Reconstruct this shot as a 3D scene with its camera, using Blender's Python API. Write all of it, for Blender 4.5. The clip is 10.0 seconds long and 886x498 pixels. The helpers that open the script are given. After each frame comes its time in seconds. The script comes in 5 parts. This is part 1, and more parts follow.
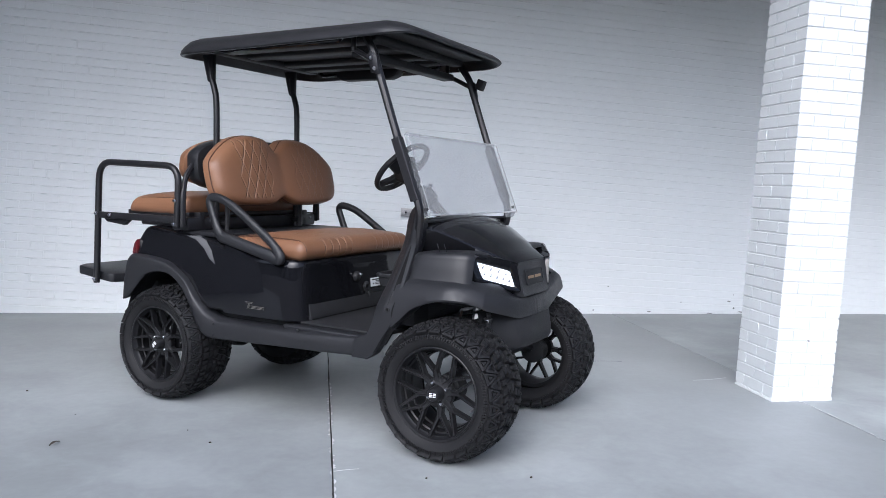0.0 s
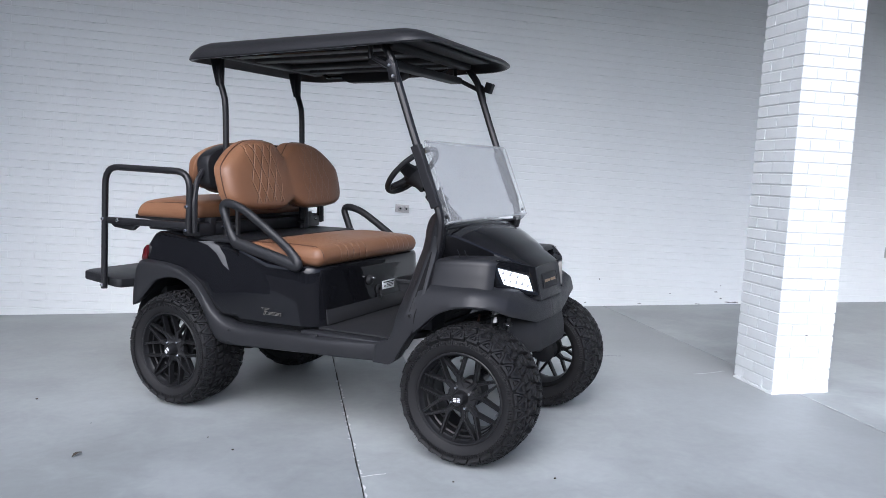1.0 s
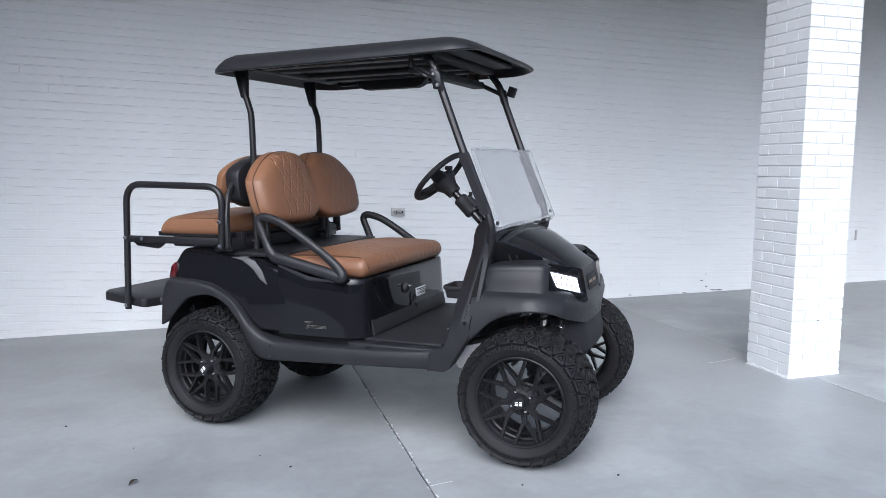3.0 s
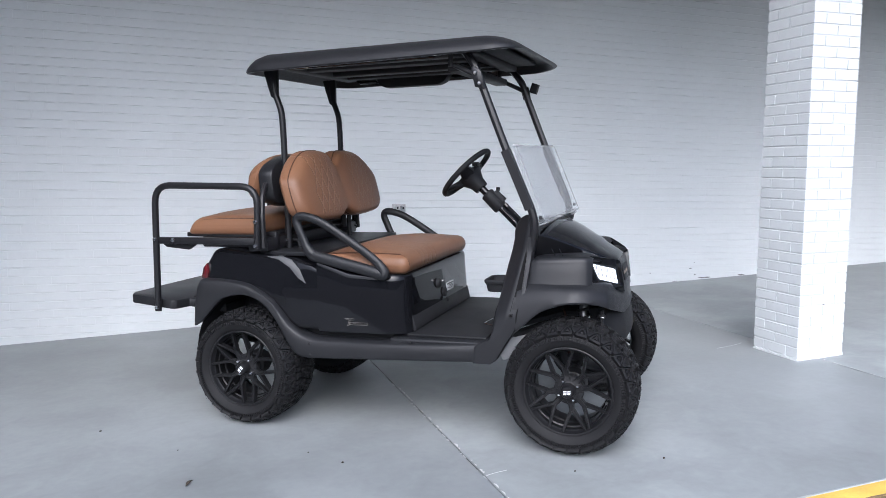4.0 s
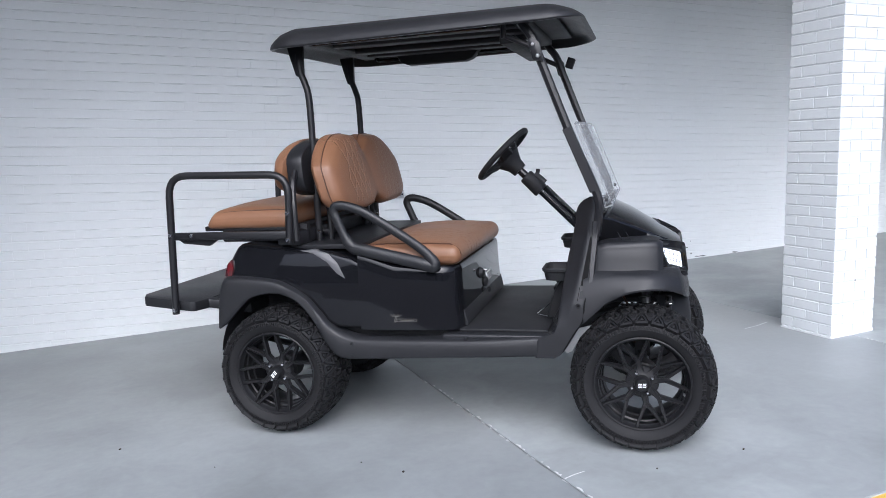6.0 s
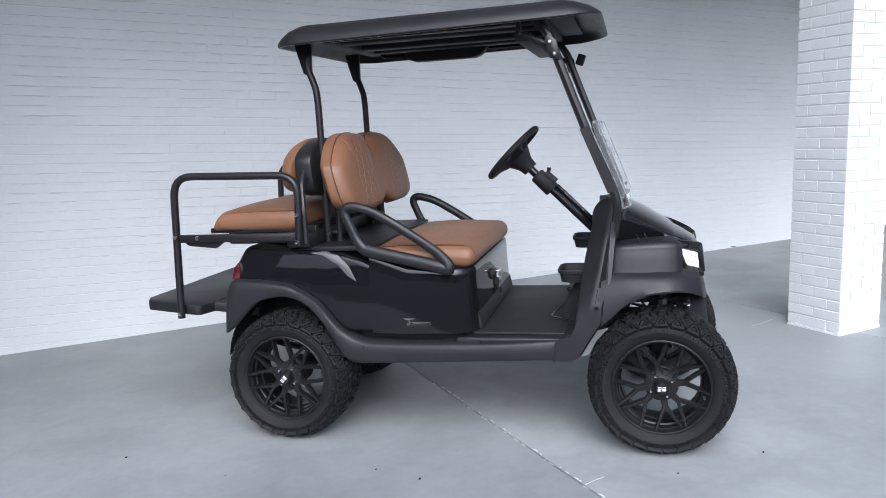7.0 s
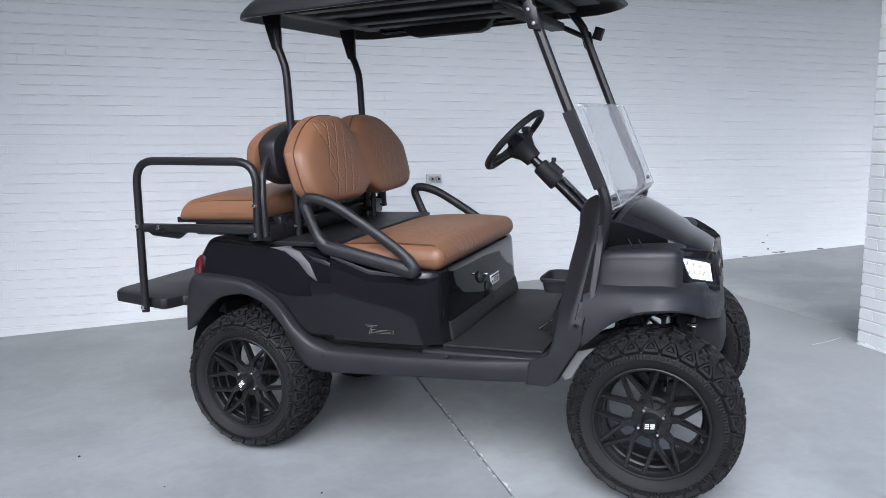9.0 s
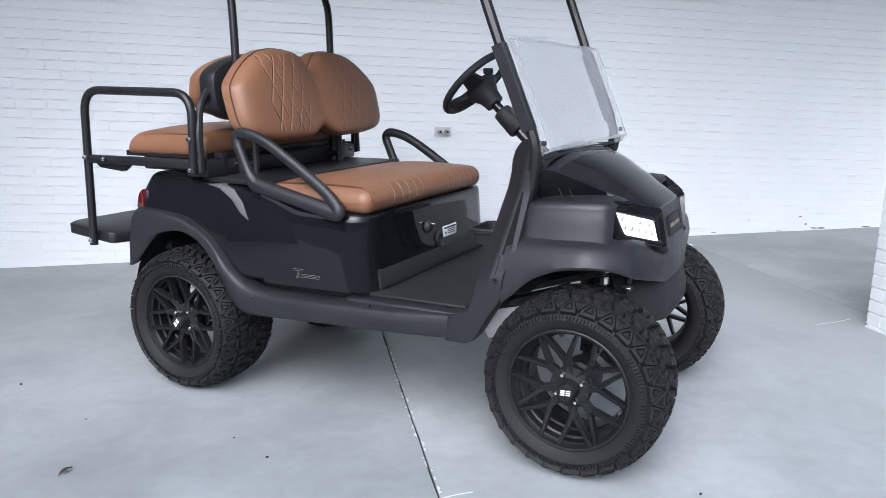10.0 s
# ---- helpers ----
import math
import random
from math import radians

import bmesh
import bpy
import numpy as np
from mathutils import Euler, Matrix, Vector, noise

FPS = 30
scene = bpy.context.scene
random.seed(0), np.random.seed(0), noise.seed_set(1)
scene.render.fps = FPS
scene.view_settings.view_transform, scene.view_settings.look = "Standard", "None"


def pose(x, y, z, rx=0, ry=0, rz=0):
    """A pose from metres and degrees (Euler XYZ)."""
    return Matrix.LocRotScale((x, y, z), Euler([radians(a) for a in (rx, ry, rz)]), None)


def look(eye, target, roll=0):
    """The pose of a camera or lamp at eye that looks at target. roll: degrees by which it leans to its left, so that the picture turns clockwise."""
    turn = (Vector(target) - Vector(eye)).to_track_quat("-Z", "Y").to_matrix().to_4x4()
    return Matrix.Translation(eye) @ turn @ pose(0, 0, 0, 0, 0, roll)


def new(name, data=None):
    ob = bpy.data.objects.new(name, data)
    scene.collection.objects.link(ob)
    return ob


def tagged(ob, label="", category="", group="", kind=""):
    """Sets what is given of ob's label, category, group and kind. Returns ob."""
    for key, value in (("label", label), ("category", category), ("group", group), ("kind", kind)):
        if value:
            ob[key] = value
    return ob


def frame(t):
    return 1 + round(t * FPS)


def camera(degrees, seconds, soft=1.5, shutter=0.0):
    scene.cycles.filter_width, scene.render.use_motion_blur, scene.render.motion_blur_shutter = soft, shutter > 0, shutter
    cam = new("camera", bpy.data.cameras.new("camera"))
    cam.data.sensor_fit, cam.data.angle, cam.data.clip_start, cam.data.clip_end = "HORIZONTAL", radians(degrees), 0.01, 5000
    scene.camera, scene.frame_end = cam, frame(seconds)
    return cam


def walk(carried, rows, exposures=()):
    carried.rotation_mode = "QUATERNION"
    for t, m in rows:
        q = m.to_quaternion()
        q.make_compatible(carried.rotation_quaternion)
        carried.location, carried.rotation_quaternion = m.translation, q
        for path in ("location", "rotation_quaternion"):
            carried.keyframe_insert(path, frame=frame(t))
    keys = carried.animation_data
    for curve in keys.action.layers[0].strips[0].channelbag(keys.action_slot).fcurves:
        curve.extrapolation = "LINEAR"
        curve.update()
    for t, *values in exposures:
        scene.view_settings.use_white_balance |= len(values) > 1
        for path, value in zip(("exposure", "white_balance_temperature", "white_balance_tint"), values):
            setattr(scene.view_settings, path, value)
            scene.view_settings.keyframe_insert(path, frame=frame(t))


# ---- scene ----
cam = camera(60.9, 10.0, soft=0.6)
EXPOSURE = [(0.0, 0.68, 5450, 10), (5.5, 0.68, 5450, 10), (8.0, 0.70, 5450, 10), (9.0, 0.70, 5450, 10), (10.0, 0.97, 5450, 10)]
PATH = [
    (0, (0.281, 0.124, 1.195), (0.603, 2.09, 1.02), 1.7),
    (0.5, (0.183, 0.138, 1.254), (0.547, 2.095, 1.053), 1.7),
    (1, (0.055, 0.133, 1.286), (0.455, 2.081, 1.074), 1.3),
    (1.5, (-0.041, 0.106, 1.309), (0.388, 2.048, 1.095), 0.8),
    (2, (-0.121, 0.119, 1.306), (0.332, 2.055, 1.092), 0.2),
    (2.5, (-0.232, 0.182, 1.321), (0.258, 2.109, 1.105), -0.3),
    (4, (-0.811, 0.289, 1.358), (-0.161, 2.165, 1.118), -1.6),
    (4.5, (-0.934, 0.36, 1.362), (-0.248, 2.222, 1.113), -2.1),
    (5, (-1.012, 0.51, 1.355), (-0.297, 2.36, 1.099), -2.4),
    (5.5, (-1.092, 0.626, 1.349), (-0.345, 2.461, 1.08), -2.7),
    (7, (-1.248, 0.831, 1.396), (-0.44, 2.635, 1.09), -3.1),
    (7.5, (-1.107, 0.843, 1.405), (-0.338, 2.663, 1.097), -3.1),
    (8, (-0.906, 0.842, 1.373), (-0.201, 2.688, 1.067), -3.0),
    (8.5, (-0.734, 0.925, 1.364), (-0.11, 2.798, 1.05), -2.9),
    (9, (-0.578, 1.021, 1.368), (-0.032, 2.916, 1.035), -2.5),
    (9.5, (-0.325, 1.045, 1.327), (0.134, 2.955, 0.949), -1.9),
    (10, (-0.026, 1.058, 1.251), (0.33, 2.981, 0.833), -0.5),
]
# the porch floor rises along the building; the path is laid out over the floor
SLOPE = pose(0, 0, 0, 0, -2.85, 0)
walk(cam, [(t, SLOPE @ look(eye, target, roll)) for t, eye, target, roll in PATH], EXPOSURE)

CART_X, CART_Y, CART_TURN = -0.1874, 4.7018, math.degrees(math.atan2(-0.6226, 0.7827))
KERB_Y, WALL_Y, CEIL_Z = 2.488, 6.87, 3.85
rng = random.Random(4)

# ---- world, sun ----
world = bpy.data.worlds.new("world")
scene.world = world
world.use_nodes = True
wn = world.node_tree.nodes
sky = wn.new("ShaderNodeTexSky")
sky.sky_type = "NISHITA"
sky.sun_disc = False
sky.sun_elevation, sky.sun_rotation = radians(39), radians(205)
sky.air_density, sky.dust_density = 0.6, 7.0
wn["Background"].inputs["Strength"].default_value = 0.135
world.node_tree.links.new(sky.outputs["Color"], wn["Background"].inputs["Color"])
sun_data = bpy.data.lights.new("sun", "SUN")
sun_data.energy, sun_data.angle, sun_data.color = 1.0, radians(65), (1.0, 0.97, 0.93)
sun = new("sun", sun_data)
sun.matrix_world = look((-5.6, -8, 10.7), (0, 4, 0))


# ---- materials ----
def material(name, colour, rough=0.5, metal=0.0, vary=0.15, scale=6.0, fine=120.0, bump=0.05, bump_scale=None, coat=0.0, spec=0.5):
    """A principled surface with colour variation at a large and a fine scale, and fine relief."""
    m = bpy.data.materials.new(name)
    m.use_nodes = True
    nt = m.node_tree
    b = nt.nodes["Principled BSDF"]
    b.inputs["Metallic"].default_value = metal
    b.inputs["Roughness"].default_value = rough
    b.inputs["Coat Weight"].default_value = coat
    b.inputs["Coat Roughness"].default_value = 0.05
    b.inputs["Specular IOR Level"].default_value = spec
    tc = nt.nodes.new("ShaderNodeTexCoord")
    big = nt.nodes.new("ShaderNodeTexNoise")
    big.inputs["Scale"].default_value, big.inputs["Detail"].default_value = scale, 5
    small = nt.nodes.new("ShaderNodeTexNoise")
    small.inputs["Scale"].default_value, small.inputs["Detail"].default_value = fine, 3
    for n in (big, small):
        nt.links.new(tc.outputs["Object"], n.inputs["Vector"])
    mixn = nt.nodes.new("ShaderNodeMath")
    mixn.operation = "MULTIPLY_ADD"
    nt.links.new(small.outputs["Fac"], mixn.inputs[0])
    mixn.inputs[1].default_value = 0.35
    nt.links.new(big.outputs["Fac"], mixn.inputs[2])
    ramp = nt.nodes.new("ShaderNodeMapRange")
    ramp.inputs["From Min"].default_value, ramp.inputs["From Max"].default_value = 0.35, 1.0
    ramp.inputs["To Min"].default_value, ramp.inputs["To Max"].default_value = 1 - vary, 1 + vary
    nt.links.new(mixn.outputs[0], ramp.inputs["Value"])
    vm = nt.nodes.new("ShaderNodeVectorMath")
    vm.operation = "SCALE"
    vm.inputs[0].default_value = colour
    nt.links.new(ramp.outputs[0], vm.inputs["Scale"])
    nt.links.new(vm.outputs[0], b.inputs["Base Color"])
    rr = nt.nodes.new("ShaderNodeMapRange")
    rr.inputs["To Min"].default_value, rr.inputs["To Max"].default_value = rough * 0.85, min(1.0, rough * 1.2)
    nt.links.new(big.outputs["Fac"], rr.inputs["Value"])
    nt.links.new(rr.outputs[0], b.inputs["Roughness"])
    if bump:
        bp = nt.nodes.new("ShaderNodeBump")
        bp.inputs["Strength"].default_value, bp.inputs["Distance"].default_value = bump, 0.002
        src = small
        if bump_scale:
            src = nt.nodes.new("ShaderNodeTexNoise")
            src.inputs["Scale"].default_value, src.inputs["Detail"].default_value = bump_scale, 4
            nt.links.new(tc.outputs["Object"], src.inputs["Vector"])
        nt.links.new(src.outputs["Fac"], bp.inputs["Height"])
        nt.links.new(bp.outputs[0], b.inputs["Normal"])
    return m


def glow(name, colour, strength):
    m = bpy.data.materials.new(name)
    m.use_nodes = True
    b = m.node_tree.nodes["Principled BSDF"]
    b.inputs["Base Color"].default_value = (*colour, 1)
    b.inputs["Emission Color"].default_value = (*colour, 1)
    b.inputs["Emission Strength"].default_value = strength
    return m


WHITE_PAINT = material("white_masonry_paint", (0.695, 0.725, 0.738), 0.6, vary=0.05, scale=1.2, fine=35, bump=0.5, bump_scale=90)
FLOOR_PAINT = material("grey_floor_paint", (0.305, 0.325, 0.329), 0.5, vary=0.12, scale=1.3, fine=26, bump=0.12, bump_scale=40, spec=0.16)


def stained(m, scale, lo, hi, gloss):
    """Worn cloudy patches laid over a surface, in colour and in gloss."""
    nt = m.node_tree
    N, L = nt.nodes, nt.links
    b = N["Principled BSDF"]
    tc = N.new("ShaderNodeTexCoord")
    warp = N.new("ShaderNodeTexNoise")
    warp.inputs["Scale"].default_value = scale * 2.3
    mp = N.new("ShaderNodeVectorMath")
    mp.operation = "MULTIPLY_ADD"
    mp.inputs[1].default_value = (0.5, 0.5, 0.5)
    n = N.new("ShaderNodeTexNoise")
    n.inputs["Scale"].default_value, n.inputs["Detail"].default_value, n.inputs["Roughness"].default_value = scale, 7, 0.62
    L.new(tc.outputs["Object"], warp.inputs["Vector"])
    L.new(warp.outputs["Color"], mp.inputs[0])
    L.new(tc.outputs["Object"], mp.inputs[2])
    L.new(mp.outputs[0], n.inputs["Vector"])
    r = N.new("ShaderNodeMapRange")
    r.inputs["From Min"].default_value, r.inputs["From Max"].default_value = 0.38, 0.64
    r.inputs["To Min"].default_value, r.inputs["To Max"].default_value = lo, hi
    L.new(n.outputs["Fac"], r.inputs["Value"])
    sc = N.new("ShaderNodeVectorMath")
    sc.operation = "SCALE"
    L.new(b.inputs["Base Color"].links[0].from_socket, sc.inputs[0])
    L.new(r.outputs[0], sc.inputs["Scale"])
    L.new(sc.outputs[0], b.inputs["Base Color"])
    g = N.new("ShaderNodeMapRange")
    g.inputs["From Min"].default_value, g.inputs["From Max"].default_value = 0.35, 0.65
    g.inputs["To Min"].default_value, g.inputs["To Max"].default_value = gloss[0], gloss[1]
    L.new(n.outputs["Fac"], g.inputs["Value"])
    L.new(g.outputs[0], b.inputs["Roughness"])


stained(FLOOR_PAINT, 1.4, 0.82, 1.09, (0.34, 0.52))
JOINT = material("dark_joint_filler", (0.03, 0.03, 0.03), 0.9)
BRICK_PAINT = material("worn_brick_paint", (0.65, 0.68, 0.692), 0.6, vary=0.06, scale=3, fine=35, bump=0.5, bump_scale=90)
MORTAR = material("white_mortar_paint", (0.65, 0.675, 0.687), 0.6, vary=0.05, scale=3, fine=60, bump=0.5, bump_scale=120)
YELLOW = material("yellow_kerb_paint", (0.78, 0.515, 0.10), 0.55, vary=0.25, bump=0.3, bump_scale=60)
ASPHALT = material("asphalt", (0.042, 0.042, 0.044), 0.9, vary=0.3, fine=150, bump=0.6, spec=0.2)
# dark grey for the added, unseen walls that hold back light at both ends
SHADE_WALL = material("dark_grey_shade_wall", (0.15, 0.155, 0.16), 0.7, vary=0.1, scale=1.5, fine=40, bump=0.3)
CEILING = material("ceiling_boards", (0.60, 0.59, 0.565), 0.7)
GLOSS = material("gloss_black_paint", (0.0075, 0.0078, 0.0096), 0.035, vary=0.1, scale=3.0, bump=0.6, bump_scale=3.2, spec=0.36)
# black of the seams; also stands in for the shade inside the pillar slot
GAP_BLACK = material("seam_and_slot_shade", (0.009, 0.009, 0.0095), 0.9, bump=0.0, spec=0.1)
MATTE = material("matte_black_plastic", (0.0140, 0.0145, 0.0168), 0.44, vary=0.1, fine=400, bump=0.25, bump_scale=600, spec=0.42)
DARK = material("dark_plastic", (0.0138, 0.0142, 0.016), 0.6, vary=0.15, fine=300, bump=0.2, bump_scale=500, spec=0.35)
ROOF_BLACK = material("black_roof_plastic", (0.0140, 0.0145, 0.0168), 0.42, vary=0.12, fine=300, bump=0.2, bump_scale=500, spec=0.36)
METAL_BLACK = material("black_powder_coat", (0.010, 0.010, 0.012), 0.4, vary=0.1, fine=300, bump=0.1, bump_scale=500)
stained(MATTE, 5.0, 0.9, 1.12, (0.38, 0.52))
RUBBER = material("tyre_rubber", (0.0130, 0.0130, 0.0142), 0.62, vary=0.2, fine=200, bump=0.2, bump_scale=300, spec=0.22)
RIM = material("black_alloy", (0.0095, 0.0096, 0.0108), 0.42, vary=0.1, bump=0.0, spec=0.32)
CHROME = material("chrome", (0.75, 0.75, 0.77), 0.15, metal=1.0, vary=0.05, bump=0.0)
STEEL = material("dull_steel", (0.45, 0.45, 0.46), 0.4, metal=1.0, vary=0.15)
TAN = material("tan_vinyl", (0.195, 0.096, 0.050), 0.42, vary=0.10, scale=5, fine=220, bump=0.35, bump_scale=420)


def quilted(name, base, along, lo, hi, pitch, rise, shift=0.0, ends=(-9, 9)):
    """The tan vinyl with stitched diamonds between lo and hi either side of the middle; along: the axis that crosses y."""
    m = base.copy()
    m.name = name
    nt = m.node_tree
    N, L = nt.nodes, nt.links
    b = N["Principled BSDF"]

    def mth(op, a, c=None, clamp=False):
        n = N.new("ShaderNodeMath")
        n.operation, n.use_clamp = op, clamp
        for k, v in enumerate((a, c)):
            if v is None:
                continue
            if isinstance(v, (int, float)):
                n.inputs[k].default_value = v
            else:
                L.new(v, n.inputs[k])
        return n.outputs[0]
    tc = N.new("ShaderNodeTexCoord")
    sp = N.new("ShaderNodeSeparateXYZ")
    L.new(tc.outputs["Object"], sp.inputs[0])
    ay = mth("ABSOLUTE", sp.outputs["Y"])
    w = mth("ADD", sp.outputs[along], shift)
    d = None
    for sign in (1, -1):
        u = mth("ADD", mth("DIVIDE", ay, pitch), mth("DIVIDE", w, sign * rise))
        f = mth("ABSOLUTE", mth("SUBTRACT", mth("FRACT", u), 0.5))
        d = f if d is None else mth("MINIMUM", d, f)
    inside = mth("MULTIPLY", mth("GREATER_THAN", ay, lo), mth("LESS_THAN", ay, hi))
    inside = mth("MULTIPLY", inside, mth("MULTIPLY", mth("GREATER_THAN", sp.outputs[along], ends[0]), mth("LESS_THAN", sp.outputs[along], ends[1])))
    inside = mth("MULTIPLY", inside, mth("SUBTRACT", 1.0, mth("MULTIPLY", mth("GREATER_THAN", sp.outputs["Y"], 0.0), 0.7)))
    seam = mth("MULTIPLY", mth("SUBTRACT", 1.0, mth("DIVIDE", d, 0.10), True), inside)
    thread = mth("MULTIPLY", mth("LESS_THAN", d, 0.022), inside)
    old = b.inputs["Base Color"].links[0].from_socket
    mix = N.new("ShaderNodeMix")
    mix.data_type = "RGBA"
    L.new(mth("MULTIPLY", thread, 0.30), mix.inputs["Factor"])
    L.new(old, mix.inputs["A"])
    mix.inputs["B"].default_value = (0.42, 0.24, 0.13, 1)
    L.new(mix.outputs["Result"], b.inputs["Base Color"])
    bp = N.new("ShaderNodeBump")
    bp.invert = True
    bp.inputs["Strength"].default_value, bp.inputs["Distance"].default_value = 0.65, 0.009
    L.new(seam, bp.inputs["Height"])
    L.new(b.inputs["Normal"].links[0].from_socket, bp.inputs["Normal"])
    L.new(bp.outputs[0], b.inputs["Normal"])
    return m


QUILT_BACK = quilted("tan_quilted_backrest", TAN, "Z", 0.10, 0.34, 0.062, 0.15, ends=(1.085, 1.395))
QUILT_SEAT = quilted("tan_quilted_bench", TAN, "X", 0.09, 0.36, 0.056, 0.20)
PIPING = material("dark_seam_piping", (0.070, 0.032, 0.019), 0.5)
RED = material("red_lens", (0.085, 0.006, 0.009), 0.15, vary=0.1, bump=0, coat=1)
LED = glow("lit_headlight", (0.95, 0.97, 1.0), 0.62)
PALE_METAL = material("pale_galvanised_sheet", (0.34, 0.35, 0.365), 0.45, metal=0.2, vary=0.15, bump=0.1)
EMBLEM_WHITE = material("white_print", (0.75, 0.76, 0.78), 0.4, vary=0.04, bump=0)
BADGE = material("dull_badge_metal", (0.20, 0.19, 0.17), 0.4, metal=0.4, bump=0)
GOLD = material("bronze_emblem", (0.30, 0.20, 0.11), 0.35, metal=0.7, bump=0)
BLADE = material("satin_grey_insert", (0.10, 0.10, 0.105), 0.35, bump=0)
FOLIAGE = material("far_foliage", (0.05, 0.065, 0.04), 0.9, vary=0.5, scale=0.6, fine=4, bump=0.0)
LEAF = material("dry_leaf", (0.035, 0.025, 0.018), 0.8)
CHIP = material("bare_concrete", (0.55, 0.56, 0.57), 0.9, vary=0.2)
WORN_FACE = material("weathered_kerb_face", (0.19, 0.13, 0.075), 0.9, vary=0.6, scale=14, fine=90, bump=0.6, bump_scale=50)
PALE_BEAD = material("worn_floor_paint", (0.36, 0.38, 0.388), 0.7, vary=0.12, scale=9)
CRACK = material("grime_line", (0.16, 0.165, 0.17), 0.9)
PLATE = material("grey_outlet_plate", (0.48, 0.48, 0.48), 0.4)


def acrylic(name, lo, hi):
    """Clear thin acrylic with the haze of fine scratches."""
    m = bpy.data.materials.new(name)
    m.use_nodes = True
    nt = m.node_tree
    nt.nodes.clear()
    out = nt.nodes.new("ShaderNodeOutputMaterial")
    clear = nt.nodes.new("ShaderNodeBsdfTransparent")
    clear.inputs["Color"].default_value = (0.965, 0.97, 0.972, 1)
    shine = nt.nodes.new("ShaderNodeBsdfGlossy")
    shine.inputs["Roughness"].default_value = 0.03
    front, behind = nt.nodes.new("ShaderNodeBsdfDiffuse"), nt.nodes.new("ShaderNodeBsdfTranslucent")
    haze = nt.nodes.new("ShaderNodeMixShader")
    haze.inputs[0].default_value = 0.5
    for k, n in enumerate((front, behind)):
        n.inputs["Color"].default_value = (0.72, 0.74, 0.75, 1)
        nt.links.new(n.outputs[0], haze.inputs[k + 1])
    tc = nt.nodes.new("ShaderNodeTexCoord")
    ns = nt.nodes.new("ShaderNodeTexNoise")
    ns.inputs["Scale"].default_value, ns.inputs["Detail"].default_value = 3.0, 4
    mr = nt.nodes.new("ShaderNodeMapRange")
    mr.inputs["To Min"].default_value, mr.inputs["To Max"].default_value = lo, hi
    a, b = nt.nodes.new("ShaderNodeMixShader"), nt.nodes.new("ShaderNodeMixShader")
    nt.links.new(tc.outputs["Object"], ns.inputs["Vector"])
    nt.links.new(ns.outputs["Fac"], mr.inputs["Value"])
    nt.links.new(mr.outputs[0], a.inputs[0])
    nt.links.new(clear.outputs[0], a.inputs[1])
    nt.links.new(haze.outputs[0], a.inputs[2])
    b.inputs[0].default_value = 0.02
    nt.links.new(a.outputs[0], b.inputs[1])
    nt.links.new(shine.outputs[0], b.inputs[2])
    nt.links.new(b.outputs[0], out.inputs["Surface"])
    return m


ACRYLIC = acrylic("clear_acrylic", 0.16, 0.19)
PANE_EDGE = acrylic("frosted_acrylic_edge", 0.28, 0.34)


# ---- mesh tools ----
def finish(bm, name, mat, angle=38):
    bmesh.ops.recalc_face_normals(bm, faces=bm.faces)
    me = bpy.data.meshes.new(name)
    bm.to_mesh(me)
    bm.free()
    me.materials.append(mat)
    me.polygons.foreach_set("use_smooth", [True] * len(me.polygons))
    me.set_sharp_from_angle(angle=radians(angle))
    return me


def part(name, bm, mat, parent, label="", angle=38):
    ob = new(name, finish(bm, name, mat, angle))
    ob.parent = parent
    if label:
        tagged(ob, label)
    return ob


def B():
    return bmesh.new()


def axis_samples(h, r, seg, mid):
    e = [h - r + r * math.sin(i * math.pi / 2 / seg) for i in range(seg + 1)]
    inner = [-(h - r) + 2 * (h - r) * i / mid for i in range(1, mid)]
    return [-v for v in reversed(e)] + inner + e


def rbox(bm, c, h, r=0.01, seg=2, mid=1, warp=None, turn=None):
    """A box with rounded edges; warp moves each point, turn is a matrix about its centre."""
    r = min(r, *(0.999 * v for v in h))
    ax = [axis_samples(v, r, seg, mid) for v in h]
    cache = {}

    def vert(i, j, k):
        key = (i, j, k)
        if key not in cache:
            p = Vector((ax[0][i], ax[1][j], ax[2][k]))
            core = Vector([max(-(h[a] - r), min(h[a] - r, p[a])) for a in range(3)])
            d = p - core
            if d.length > 1e-9:
                p = core + d.normalized() * r
            if turn:
                p = turn @ p
            p = p + Vector(c)
            if warp:
                p = Vector(warp(p))
            cache[key] = bm.verts.new(p)
        return cache[key]

    n = [len(a) - 1 for a in ax]
    for a in range(3):
        b, d = (a + 1) % 3, (a + 2) % 3
        for side in (0, n[a]):
            for i in range(n[b]):
                for j in range(n[d]):
                    ids = []
                    for u, v in ((i, j), (i + 1, j), (i + 1, j + 1), (i, j + 1)):
                        q = [0, 0, 0]
                        q[a], q[b], q[d] = side, u, v
                        ids.append(vert(*q))
                    if len(set(ids)) == 4:
                        try:
                            bm.faces.new(ids)
                        except ValueError:
                            pass
    return bm


